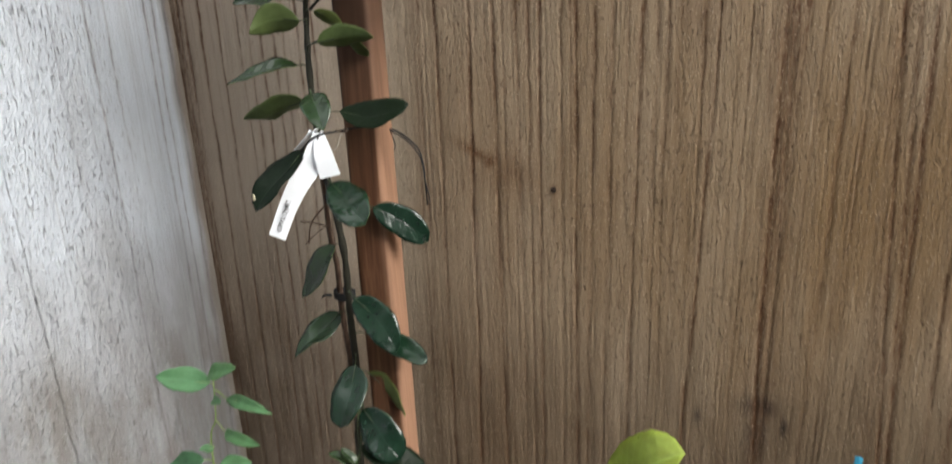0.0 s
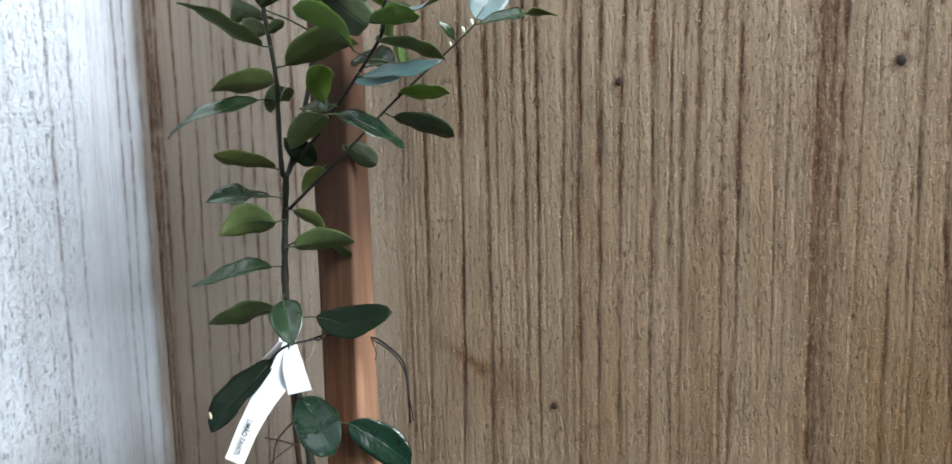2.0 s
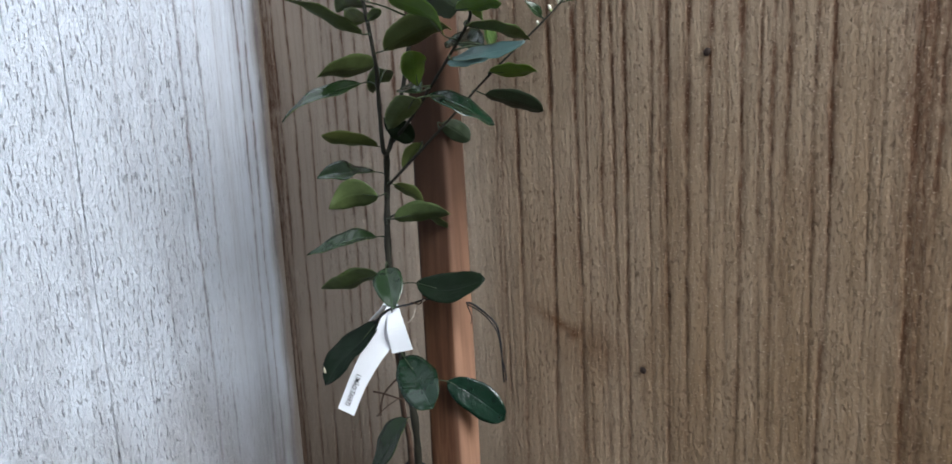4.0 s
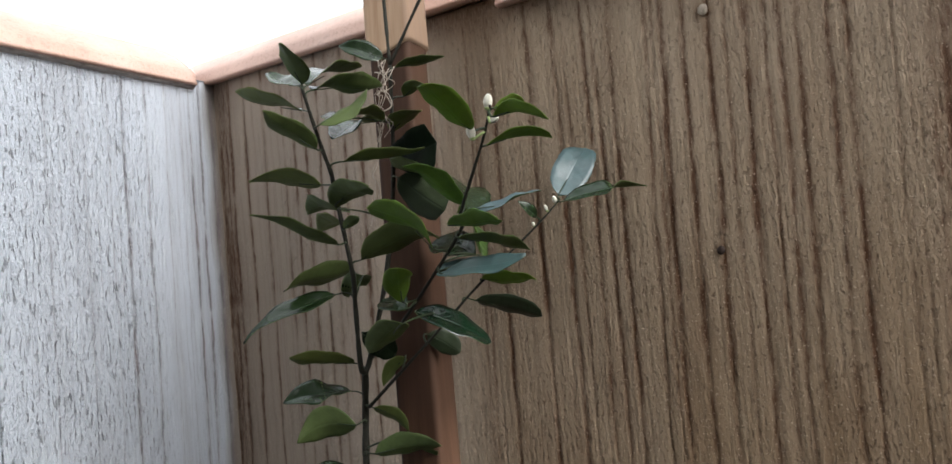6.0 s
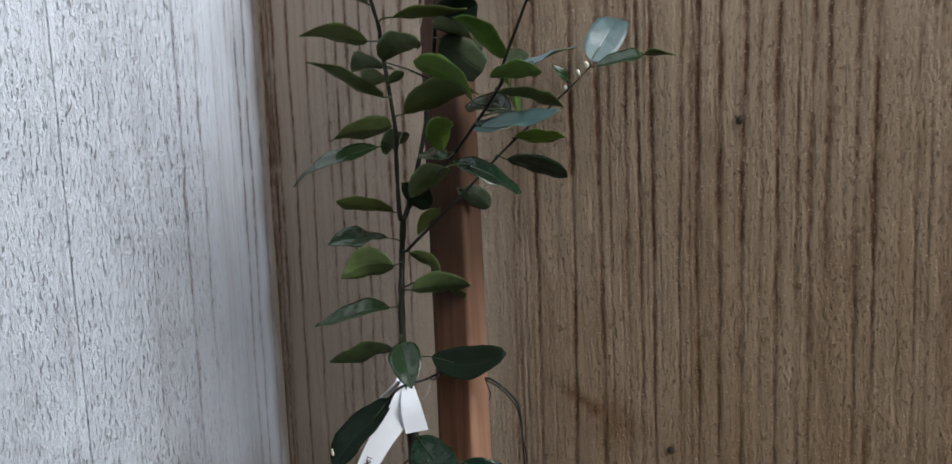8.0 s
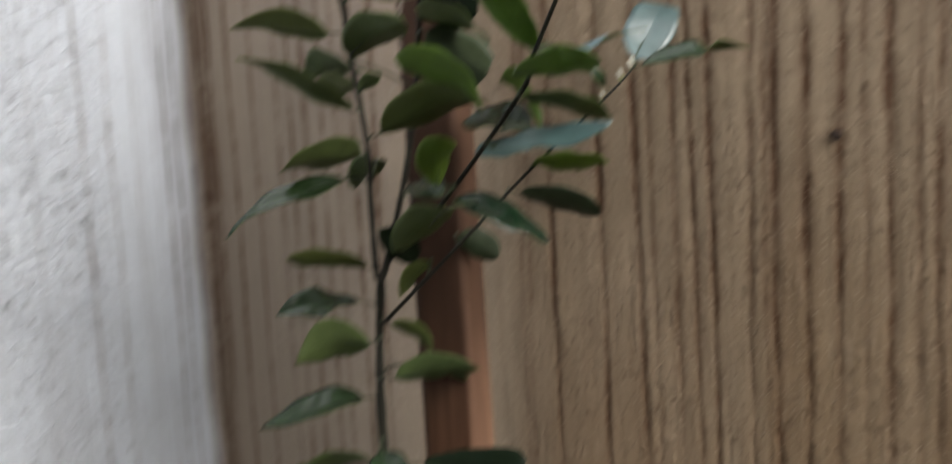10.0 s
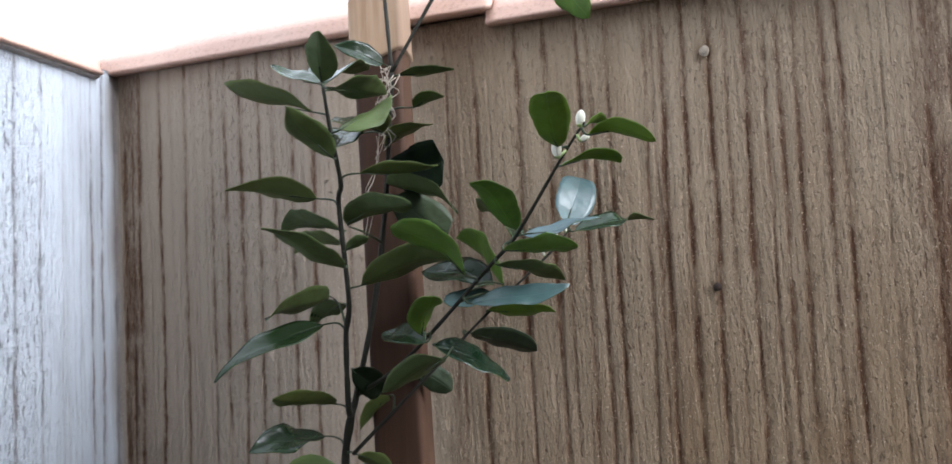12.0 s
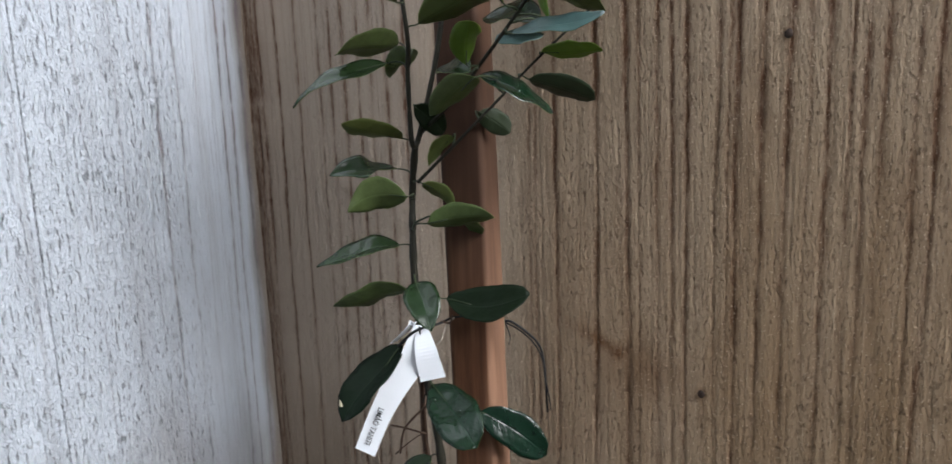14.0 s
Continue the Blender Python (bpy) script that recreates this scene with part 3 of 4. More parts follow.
def timber_stake(z0, z1, side, yaw, cut=0.0):
    """A length of square timber with rounded edges; cut: how much the lower end rises towards its right face. The pale sapwood runs along one edge."""
    bm = bmesh.new()
    sap = bm.verts.layers.float.new("sap")
    h, r, rings = side / 2, 0.0065, []
    prof = []
    for cx, cy, a0 in ((1, 1, 0), (-1, 1, 90), (-1, -1, 180), (1, -1, 270)):
        for k in range(5):
            a = radians(a0 + 22.5 * k)
            prof.append((cx * (h - r) + r * math.cos(a), cy * (h - r) + r * math.sin(a)))
        ex, ey = {(1, 1): (-1, 0), (-1, 1): (0, -1), (-1, -1): (1, 0), (1, -1): (0, 1)}[cx, cy]
        px, py = prof[-1]
        for f in (0.2, 0.4, 0.6, 0.8):
            prof.append((px + ex * f * 2 * (h - r), py + ey * f * 2 * (h - r)))
    c, s = math.cos(radians(yaw)), math.sin(radians(yaw))
    for i in range(81):
        ring = []
        for k, (x, y) in enumerate(prof):
            z = z0 + (z1 - z0) * i / 80
            z += cut * max(0.0, x / h + 0.2) * (1 - i / 80)
            o = stake_line(z)
            f = 1 + 0.022 * noise.noise(Vector((x * 60, y * 60, z * 5))) + 0.012 * noise.noise(Vector((x * 200, y * 200, z * 30)))
            v = bm.verts.new(o + Vector(((x * c - y * s) * f, (x * s + y * c) * f, 0)))
            v[sap] = max(0.0, min(1.0, (x / h - 0.72 + 0.10 * noise.noise(Vector((1, 2, z * 4)))) / 0.14))
            ring.append(v)
        rings.append(ring)
    n = len(prof)
    for a, b in zip(rings, rings[1:]):
        for k in range(n):
            bm.faces.new((a[k], a[(k + 1) % n], b[(k + 1) % n], b[k]))
    bm.faces.new(rings[0][::-1])
    bm.faces.new(rings[-1])
    bmesh.ops.recalc_face_normals(bm, faces=bm.faces)
    return bm


stake = tagged(new("timber_stake"), "reddish-brown square timber stake with a pale raw upper length", "stake")
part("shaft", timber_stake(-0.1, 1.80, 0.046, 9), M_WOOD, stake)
part("upper_length", timber_stake(1.753, 2.05, 0.051, 9, 0.010), M_RAW, stake, "pale raw wood")


# ---- lime tree ----
def leaf_mesh(B, T, width, up, bow, wave, seed, fold=0.32, twist=0.0, shape=(0.62, 0.82), turn_at=0.48):
    """A pointed oval leaf from base to tip: two skins, a raised midrib fold, bowed along its length, with a wavy edge."""
    B, T = Vector(B), Vector(T)
    along = T - B
    L = along.length
    a = along.normalized()
    n = (Vector(up) - a * Vector(up).dot(a)).normalized()
    s = n.cross(a)
    bm = bmesh.new()
    uv = bm.loops.layers.uv.new("leaf")
    U, V = 16, 8
    rng = random.Random(seed)
    ph, tw = rng.uniform(0, 6), rng.uniform(-0.45, 0.45)
    p0, p1 = shape[0] * rng.uniform(0.92, 1.08), shape[1] * rng.uniform(0.9, 1.1)
    crest = (p0 / (p0 + p1)) ** p0 * (p1 / (p0 + p1)) ** p1
    sway, sickle = rng.uniform(-0.035, 0.035) * L, rng.uniform(-0.045, 0.045) * L
    grid = {}
    for skin in (0, 1):
        for i in range(U + 1):
            u = i / U
            half = width / 2 * (u ** p0 * (1 - u) ** p1 / crest if 0 < u < 1 else 0.0)
            half = max(half, 0.0006 if i in (0, U) else 0)
            q = max(0.0, min(1.0, (u - turn_at) / 0.24))
            turn = twist * q * q * (3 - 2 * q)
            su, nu = s * math.cos(turn) + n * math.sin(turn), n * math.cos(turn) - s * math.sin(turn)
            arch = Vector(bow) * (4 * u * (1 - u)) + n * (sway * math.sin(2 * math.pi * u)) + s * (sickle * math.sin(math.pi * u))
            side_turn = tw * (u - 0.5)
            for j in range(V + 1):
                w = j / V * 2 - 1
                lift = fold * abs(w) * half + wave * L * math.sin(u * 17 + ph + (2 if w > 0 else 0)) * w * w
                lift += half * w * side_turn
                edge = 1 + (0.018 * math.sin(u * 55 + ph) + 0.03 * math.sin(u * 13 + 2 * ph + w)) * (abs(w) > 0.9)
                p = B + a * (u * L) + arch + su * (w * half * edge) + nu * (lift - (0.00035 if skin else 0.0))
                grid[skin, i, j] = bm.verts.new(p)
    for skin in (0, 1):
        for i in range(U):
            for j in range(V):
                k = [(i, j), (i + 1, j), (i + 1, j + 1), (i, j + 1)]
                if skin:
                    k = k[::-1]
                f = bm.faces.new([grid[skin, x, y] for x, y in k])
                f.material_index = skin
                for loop, (x, y) in zip(f.loops, k):
                    loop[uv].uv = (x / U, y / V)
    rim = [(i, 0) for i in range(U)] + [(U, j) for j in range(V)] + [(i, V) for i in range(U, 0, -1)] + [(0, j) for j in range(V, 0, -1)]
    for p, q in zip(rim, rim[1:] + rim[:1]):
        f = bm.faces.new((grid[0, p[0], p[1]], grid[1, p[0], p[1]], grid[1, q[0], q[1]], grid[0, q[0], q[1]]))
        f.material_index = 1
        for loop in f.loops:
            loop[uv].uv = (0.5, 0.2)
    bmesh.ops.recalc_face_normals(bm, faces=bm.faces)
    def skin_at(u, w):
        half = width / 2 * u ** p0 * (1 - u) ** p1 / crest
        return (B + a * (u * L) + Vector(bow) * (4 * u * (1 - u)) + n * (sway * math.sin(2 * math.pi * u) + fold * abs(w) * half + half * w * tw * (u - 0.5))
                + s * (sickle * math.sin(math.pi * u) + w * half))
    return bm, (B, a, n, s, L), skin_at


def on_line(line, p):
    """The place on a stem nearest to p."""
    best = None
    for q, r in zip(line, line[1:]):
        d = r - q
        u = max(0, min(1, (p - q).dot(d) / max(d.length_squared, 1e-12)))
        c = q + d * u
        if best is None or (c - p).length < (best - p).length:
            best = c
    return best


# "pale" leaves carry the sky's sheen in their colour
SKINS = {"": (LEAF_TOP, LEAF_LOW), "dark": (DARK_TOP, DARK_LOW), "wet": (WET_TOP, LEAF_LOW), "bright": (YOUNG_TOP, YOUNG_LOW), "pale": (SHEEN_TOP, LEAF_LOW),
         "sprout": (SPROUT, SPROUT), "lime": (LIME, LIME)}
COUNT = [0]
# How the outline rises from the base and falls to the tip: a small second number is a blunt tip.
SHAPES = {"": (0.62, 0.80), "dark": (0.60, 0.55), "wet": (0.54, 0.50), "bright": (0.66, 0.56), "pale": (0.55, 0.42), "sprout": (0.60, 0.75), "lime": (0.55, 0.50)}


def leaf(stem, base, tip, width, up, bow, kind="", label="", twist=0.0, shape=None, turn_at=0.48):
    """One leaf on a stem: blade, petiole and, if wet, its drops."""
    COUNT[0] += 1
    seed = COUNT[0]
    tree, line = stem
    bm, (B, a, n, s, L), skin_at = leaf_mesh(base, tip, width * 0.98, up, bow, 0.009, seed, {"wet": 0.14, "pale": 0.14}.get(kind, 0.30), twist + random.Random(seed * 7).uniform(-0.22, 0.22), shape or SHAPES[kind], turn_at)
    ob = part("leaf", bm, SKINS[kind], tree, label)
    root = on_line(line, B - Vector((0, 0, 0.004)))
    gap = (B - root).length
    bm = bmesh.new()
    mid = (B + root) / 2 - a * min(0.2 * gap, 0.004) + Vector((0, 0, min(0.003, gap * 0.1)))
    tube(bm, smooth_path([root, mid, B, B + a * L * 0.3 + Vector(bow) * 0.84 - n * 0.0006], 4), 0.0011, 0.0004, 6)
    part("petiole", bm, M_SHOOT if kind == "sprout" else M_PETIOLE, ob)
    if kind == "wet":
        rng = random.Random(seed)
        bm = bmesh.new()
        turn = Matrix((s, a, n)).transposed().to_4x4()
        for _ in range(30):
            u, w = rng.uniform(0.15, 0.92), rng.uniform(-0.8, 0.8)
            p = skin_at(u, w)
            ball(bm, p, rng.choice((0.0004, 0.0004, 0.0005, 0.0007, 0.0010)), (1, 1, 0.6), turn, 8, 5)
        part("dew", bm, M_WATER, ob, "clear rain drops")
    return ob


def stem_of(tree, name, points, r0, r1, mat=None, knobs=0.25):
    line = smooth_path(points, 8)
    bm = bmesh.new()
    tube(bm, line, r0, r1, 10, knobs)
    part(name, bm, mat or M_STEM, tree)
    return tree, line


lime_tree = tagged(new("lime_tree"), "young lime tree with glossy dark green leaves tied to a stake", "tree")
TRUNK = stem_of(lime_tree, "trunk", [(-0.500, 0.735, -0.02), (-0.502, 0.735, 0.4), (-0.504, 0.725, 0.815), (-0.491, 0.720, 0.90), (-0.490, 0.720, 0.971), (-0.491, 0.720, 1.04), (-0.486, 0.715, 1.116), (-0.488, 0.712, 1.164),
                                     (-0.493, 0.706, 1.225), (-0.497, 0.703, 1.290), (-0.500, 0.706, 1.347), (-0.502, 0.714, 1.405), (-0.489, 0.703, 1.445)], 0.0055, 0.0032)
LEFT = stem_of(lime_tree, "branch", [(-0.489, 0.703, 1.443), (-0.488, 0.696, 1.451), (-0.486, 0.693, 1.507), (-0.476, 0.681, 1.537), (-0.471, 0.661, 1.609), (-0.462, 0.648, 1.623), (-0.459, 0.637, 1.640), (-0.458, 0.626, 1.665), (-0.456, 0.615, 1.689)], 0.0026, 0.0013)
MID = stem_of(lime_tree, "branch", [(-0.489, 0.703, 1.443), (-0.488, 0.711, 1.457), (-0.477, 0.728, 1.525), (-0.469, 0.736, 1.586), (-0.461, 0.736, 1.645), (-0.448, 0.725, 1.728)], 0.0028, 0.0019)
stem_of(lime_tree, "branch", [(-0.448, 0.725, 1.728), (-0.454, 0.732, 1.795), (-0.460, 0.738, 1.848)], 0.0019, 0.0016)
UP2 = stem_of(lime_tree, "branch", [(-0.448, 0.725, 1.728), (-0.414, 0.736, 1.787), (-0.386, 0.746, 1.835), (-0.356, 0.738, 1.852), (-0.332, 0.722, 1.835), (-0.324, 0.714, 1.806)], 0.0016, 0.0009)
R1 = stem_of(lime_tree, "branch", [(-0.493, 0.720, 1.455), (-0.433, 0.691, 1.489), (-0.354, 0.670, 1.559), (-0.329, 0.637, 1.574), (-0.290, 0.612, 1.621), (-0.272, 0.593, 1.638)], 0.0018, 0.0008)
R2 = stem_of(lime_tree, "branch", [(-0.492, 0.708, 1.410), (-0.426, 0.733, 1.475), (-0.384, 0.746, 1.516), (-0.329, 0.767, 1.566), (-0.312, 0.779, 1.586)], 0.0016, 0.0007)

# leaves, from the foot of the trunk to the shoot tips
leaf(TRUNK, (-0.433, 0.623, 0.894), (-0.466, 0.613, 0.913), 0.019, (0.49, 0.04, 0.87), (0.0012, 0.0001, 0.0021))
leaf(TRUNK, (-0.432, 0.621, 0.900), (-0.452, 0.621, 0.918), 0.013, (0.66, -0.15, 0.73), (0.0011, -0.0002, 0.0012))
leaf(TRUNK, (-0.442, 0.646, 0.906), (-0.367, 0.666, 0.878), 0.041, (0.42, -0.35, 0.84), (0.0021, -0.0017, 0.0041), "dark")
leaf(TRUNK, (-0.444, 0.662, 0.949), (-0.391, 0.652, 0.897), 0.047, (0.25, -0.87, 0.42), (0.0012, -0.0024, 0.0015), "wet")
leaf(TRUNK, (-0.478, 0.725, 0.959), (-0.423, 0.721, 0.907), 0.036, (0.27, 0.94, 0.21), (0.0012, 0.0043, 0.0010))
leaf(TRUNK, (-0.471, 0.692, 0.988), (-0.468, 0.644, 0.927), 0.048, (-0.00, -0.79, 0.61), (0.0029, -0.0017, 0.0013), "wet")
leaf(TRUNK, (-0.462, 0.722, 1.016), (-0.387, 0.725, 0.989), 0.030, (0.46, -0.70, 0.55), (0.0025, 0.0006, 0.0048), "wet")
leaf(TRUNK, (-0.509, 0.723, 1.040), (-0.542, 0.665, 0.998), 0.038, (0.01, -0.59, 0.81), (0.0021, -0.0010, -0.0004))
leaf(TRUNK, (-0.472, 0.706, 1.073), (-0.413, 0.700, 1.012), 0.041, (0.45, -0.79, 0.41), (0.0041, 0.0014, 0.0039), "wet")
leaf(TRUNK, (-0.497, 0.713, 1.136), (-0.542, 0.695, 1.068), 0.042, (-0.30, -0.86, 0.42), (0.0017, -0.0040, 0.0007))
leaf(TRUNK, (-0.451, 0.734, 1.182), (-0.393, 0.761, 1.136), 0.038, (0.58, -0.76, 0.29), (0.0017, 0.0001, 0.0029), "wet")
leaf(TRUNK, (-0.478, 0.693, 1.221), (-0.411, 0.655, 1.187), 0.044, (0.07, -0.59, 0.80), (0.0022, -0.0002, 0.0021), "wet")
SCARRED = leaf(TRUNK, (-0.505, 0.686, 1.259), (-0.535, 0.628, 1.200), 0.042, (-0.10, -0.69, 0.72), (0.0008, -0.0019, 0.0012), "dark")
leaf(TRUNK, (-0.474, 0.719, 1.298), (-0.397, 0.742, 1.304), 0.038, (0.18, -0.75, 0.64), (0.0020, -0.0032, -0.0073), "dark")
leaf(TRUNK, (-0.485, 0.673, 1.316), (-0.567, 0.665, 1.296), 0.040, (-0.25, 0.43, 0.86), (-0.0004, 0.0003, -0.0005))
leaf(TRUNK, (-0.478, 0.675, 1.324), (-0.445, 0.646, 1.290), 0.032, (0.25, -0.60, 0.76), (0.0008, -0.0020, 0.0025))
leaf(TRUNK, (-0.510, 0.699, 1.352), (-0.576, 0.656, 1.335), 0.034, (0.06, -0.36, 0.92), (0.0011, -0.0019, 0.0038), twist=-0.2, turn_at=0.3)
leaf(TRUNK, (-0.464, 0.678, 1.377), (-0.411, 0.705, 1.380), 0.030, (-0.39, 0.68, 0.62), (-0.0014, 0.0016, 0.0025))
leaf(TRUNK, (-0.449, 0.701, 1.380), (-0.465, 0.763, 1.347), 0.036, (0.34, 0.52, 0.79), (0.0015, 0.0022, 0.0034))
leaf(TRUNK, (-0.487, 0.682, 1.400), (-0.532, 0.653, 1.389), 0.034, (-0.56, 0.77, 0.31), (-0.0039, 0.0026, 0.0069))
leaf(TRUNK, (-0.488, 0.710, 1.409), (-0.469, 0.735, 1.382), 0.020, (-0.18, 0.77, 0.61), (0.0004, 0.0035, 0.0033))
leaf(TRUNK, (-0.522, 0.719, 1.422), (-0.564, 0.670, 1.420), 0.034, (0.16, -0.20, 0.96), (0.0011, -0.0010, 0.0016), twist=-0.3, turn_at=0.3)
leaf(LEFT, (-0.506, 0.708, 1.451), (-0.524, 0.644, 1.467), 0.031, (-0.34, 0.32, 0.89), (-0.0014, 0.0004, -0.0016))
leaf(LEFT, (-0.502, 0.686, 1.518), (-0.563, 0.628, 1.482), 0.028, (0.10, -0.59, 0.80), (-0.0008, -0.0034, 0.0062))
leaf(LEFT, (-0.504, 0.729, 1.533), (-0.554, 0.761, 1.511), 0.026, (-0.06, 0.50, 0.87), (-0.0002, 0.0019, 0.0033), twist=-0.9, turn_at=0.55)
leaf(LEFT, (-0.518, 0.728, 1.540), (-0.532, 0.651, 1.525), 0.036, (-0.63, -0.04, 0.78), (-0.0006, 0.0008, 0.0005))
leaf(LEFT, (-0.466, 0.684, 1.548), (-0.383, 0.687, 1.559), 0.042, (-0.14, 0.40, 0.91), (-0.0021, 0.0016, 0.0099))
leaf(LEFT, (-0.466, 0.653, 1.562), (-0.486, 0.578, 1.589), 0.033, (0.12, 0.31, 0.94), (-0.0004, 0.0002, -0.0009))
leaf(LEFT, (-0.469, 0.667, 1.576), (-0.449, 0.664, 1.584), 0.011, (-0.18, 0.63, 0.75), (-0.0002, 0.0008, 0.0010))
leaf(LEFT, (-0.477, 0.672, 1.584), (-0.538, 0.708, 1.578), 0.032, (0.12, 0.35, 0.93), (0.0005, 0.0015, 0.0039))
leaf(LEFT, (-0.475, 0.669, 1.593), (-0.549, 0.706, 1.598), 0.040, (0.20, 0.28, 0.94), (0.0001, 0.0005, 0.0054))
leaf(LEFT, (-0.494, 0.669, 1.618), (-0.559, 0.644, 1.628), 0.034, (-0.03, 0.43, 0.90), (-0.0005, 0.0009, 0.0006))
leaf(LEFT, (-0.448, 0.649, 1.631), (-0.405, 0.708, 1.641), 0.035, (-0.19, -0.02, 0.98), (-0.0011, 0.0014, -0.0020))
leaf(LEFT, (-0.458, 0.628, 1.641), (-0.464, 0.579, 1.668), 0.026, (-0.13, 0.50, 0.86), (-0.0023, 0.0009, -0.0002))
leaf(LEFT, (-0.448, 0.623, 1.659), (-0.420, 0.653, 1.688), 0.026, (-0.08, 0.73, -0.68), (-0.0004, 0.0021, -0.0013))
leaf(LEFT, (-0.474, 0.632, 1.677), (-0.540, 0.620, 1.704), 0.033, (0.32, 0.33, 0.89), (-0.0013, 0.0008, -0.0019))
leaf(LEFT, (-0.459, 0.630, 1.691), (-0.447, 0.709, 1.706), 0.039, (-0.17, -0.15, 0.97), (-0.0038, 0.0007, 0.0019))
leaf(LEFT, (-0.459, 0.615, 1.692), (-0.502, 0.624, 1.714), 0.024, (0.34, -0.47, 0.82), (-0.0010, -0.0002, -0.0026))
leaf(LEFT, (-0.458, 0.617, 1.694), (-0.437, 0.576, 1.714), 0.024, (0.18, 0.51, 0.84), (-0.0014, 0.0006, 0.0009))
leaf(LEFT, (-0.459, 0.626, 1.695), (-0.466, 0.704, 1.726), 0.043, (0.08, -0.36, 0.93), (-0.0005, -0.0017, 0.0035))
leaf(MID, (-0.484, 0.697, 1.480), (-0.476, 0.734, 1.455), 0.024, (0.87, -0.39, -0.30), (0.0020, -0.0009, -0.0007), "dark")
leaf(MID, (-0.456, 0.644, 1.593), (-0.393, 0.612, 1.601), 0.032, (0.05, 0.33, 0.94), (-0.0014, -0.0006, 0.0040))
leaf(MID, (-0.452, 0.728, 1.622), (-0.411, 0.742, 1.587), 0.038, (-0.45, 0.86, 0.25), (-0.0013, 0.0024, 0.0007), "dark", shape=(0.5, 0.3))
leaf(MID, (-0.462, 0.735, 1.643), (-0.408, 0.733, 1.649), 0.043, (0.19, -0.96, -0.23), (0.0004, -0.0018, -0.0004), "dark", shape=(0.42, 0.13))
leaf(MID, (-0.462, 0.735, 1.635), (-0.390, 0.705, 1.600), 0.038, (0.51, 0.29, 0.81), (0.0026, 0.0015, 0.0041))
leaf(MID, (-0.451, 0.635, 1.665), (-0.455, 0.718, 1.675), 0.042, (0.03, -0.13, 0.99), (0.0002, -0.0006, 0.0050))
leaf(MID, (-0.463, 0.739, 1.669), (-0.411, 0.717, 1.677), 0.026, (-0.09, 0.15, 0.98), (-0.0003, 0.0005, 0.0033))
leaf(MID, (-0.487, 0.743, 1.683), (-0.478, 0.670, 1.657), 0.035, (0.02, -0.34, 0.94), (0.0001, -0.0016, 0.0044))
leaf(MID, (-0.425, 0.712, 1.692), (-0.394, 0.700, 1.695), 0.016, (0.03, 0.29, 0.96), (0.0001, 0.0008, 0.0025))
leaf(MID, (-0.442, 0.725, 1.725), (-0.397, 0.741, 1.728), 0.023, (-0.12, 0.11, 0.99), (-0.0002, 0.0007, -0.0004))
leaf(MID, (-0.456, 0.726, 1.737), (-0.490, 0.703, 1.751), 0.021, (0.62, -0.72, 0.32), (0.0016, -0.0019, 0.0008))
leaf(UP2, (-0.318, 0.710, 1.796), (-0.275, 0.700, 1.740), 0.032, (0.10, 0.75, 0.62), (0.0010, 0.0010, 0.0020), "bright", shape=(0.6, 0.7))
leaf(R1, (-0.408, 0.666, 1.503), (-0.452, 0.688, 1.509), 0.025, (-0.15, -0.53, 0.84), (-0.0004, -0.0016, 0.0025))
leaf(R1, (-0.410, 0.665, 1.509), (-0.389, 0.633, 1.538), 0.025, (-0.57, 0.32, 0.76), (-0.0014, 0.0008, 0.0018), "bright")
leaf(R1, (-0.373, 0.671, 1.530), (-0.301, 0.682, 1.540), 0.022, (-0.01, -0.66, 0.75), (0.0006, -0.0014, -0.0023), "pale", shape=(0.62, 0.8))
leaf(R1, (-0.372, 0.733, 1.534), (-0.407, 0.710, 1.531), 0.020, (0.36, -0.62, 0.69), (0.0007, -0.0013, 0.0015), "pale")
leaf(R1, (-0.367, 0.717, 1.543), (-0.441, 0.754, 1.557), 0.030, (-0.17, -0.62, 0.77), (-0.0007, -0.0026, 0.0032))
leaf(R1, (-0.356, 0.708, 1.543), (-0.409, 0.760, 1.584), 0.040, (0.78, 0.47, 0.40), (0.0040, 0.0024, 0.0020), "bright")
leaf(R1, (-0.373, 0.661, 1.551), (-0.421, 0.642, 1.589), 0.029, (0.27, 0.68, 0.68), (0.0030, 0.0024, 0.0050), "bright")
leaf(R1, (-0.348, 0.660, 1.557), (-0.307, 0.702, 1.543), 0.031, (0.07, 0.24, 0.97), (0.0001, 0.0007, 0.0008))
leaf(R1, (-0.335, 0.628, 1.566), (-0.283, 0.610, 1.565), 0.025, (0.14, 0.34, 0.93), (0.0001, 0.0010, -0.0004), "bright")
leaf(R1, (-0.336, 0.660, 1.576), (-0.376, 0.728, 1.603), 0.038, (0.58, 0.03, 0.81), (0.0029, 0.0001, 0.0041))
leaf(R1, (-0.327, 0.654, 1.577), (-0.273, 0.660, 1.585), 0.024, (0.10, -0.36, 0.92), (0.0003, -0.0004, -0.0014), "pale", shape=(0.62, 0.8))
leaf(R1, (-0.329, 0.642, 1.580), (-0.344, 0.591, 1.608), 0.024, (0.03, 0.48, 0.88), (-0.0002, 0.0019, 0.0018), "bright")
leaf(R1, (-0.291, 0.617, 1.617), (-0.256, 0.650, 1.620), 0.024, (-0.18, 0.08, 0.98), (0.0003, -0.0001, 0.0038), "bright")
leaf(R1, (-0.289, 0.596, 1.625), (-0.284, 0.534, 1.644), 0.023, (-0.04, 0.28, 0.96), (-0.0033, 0.0007, 0.0014), "bright")
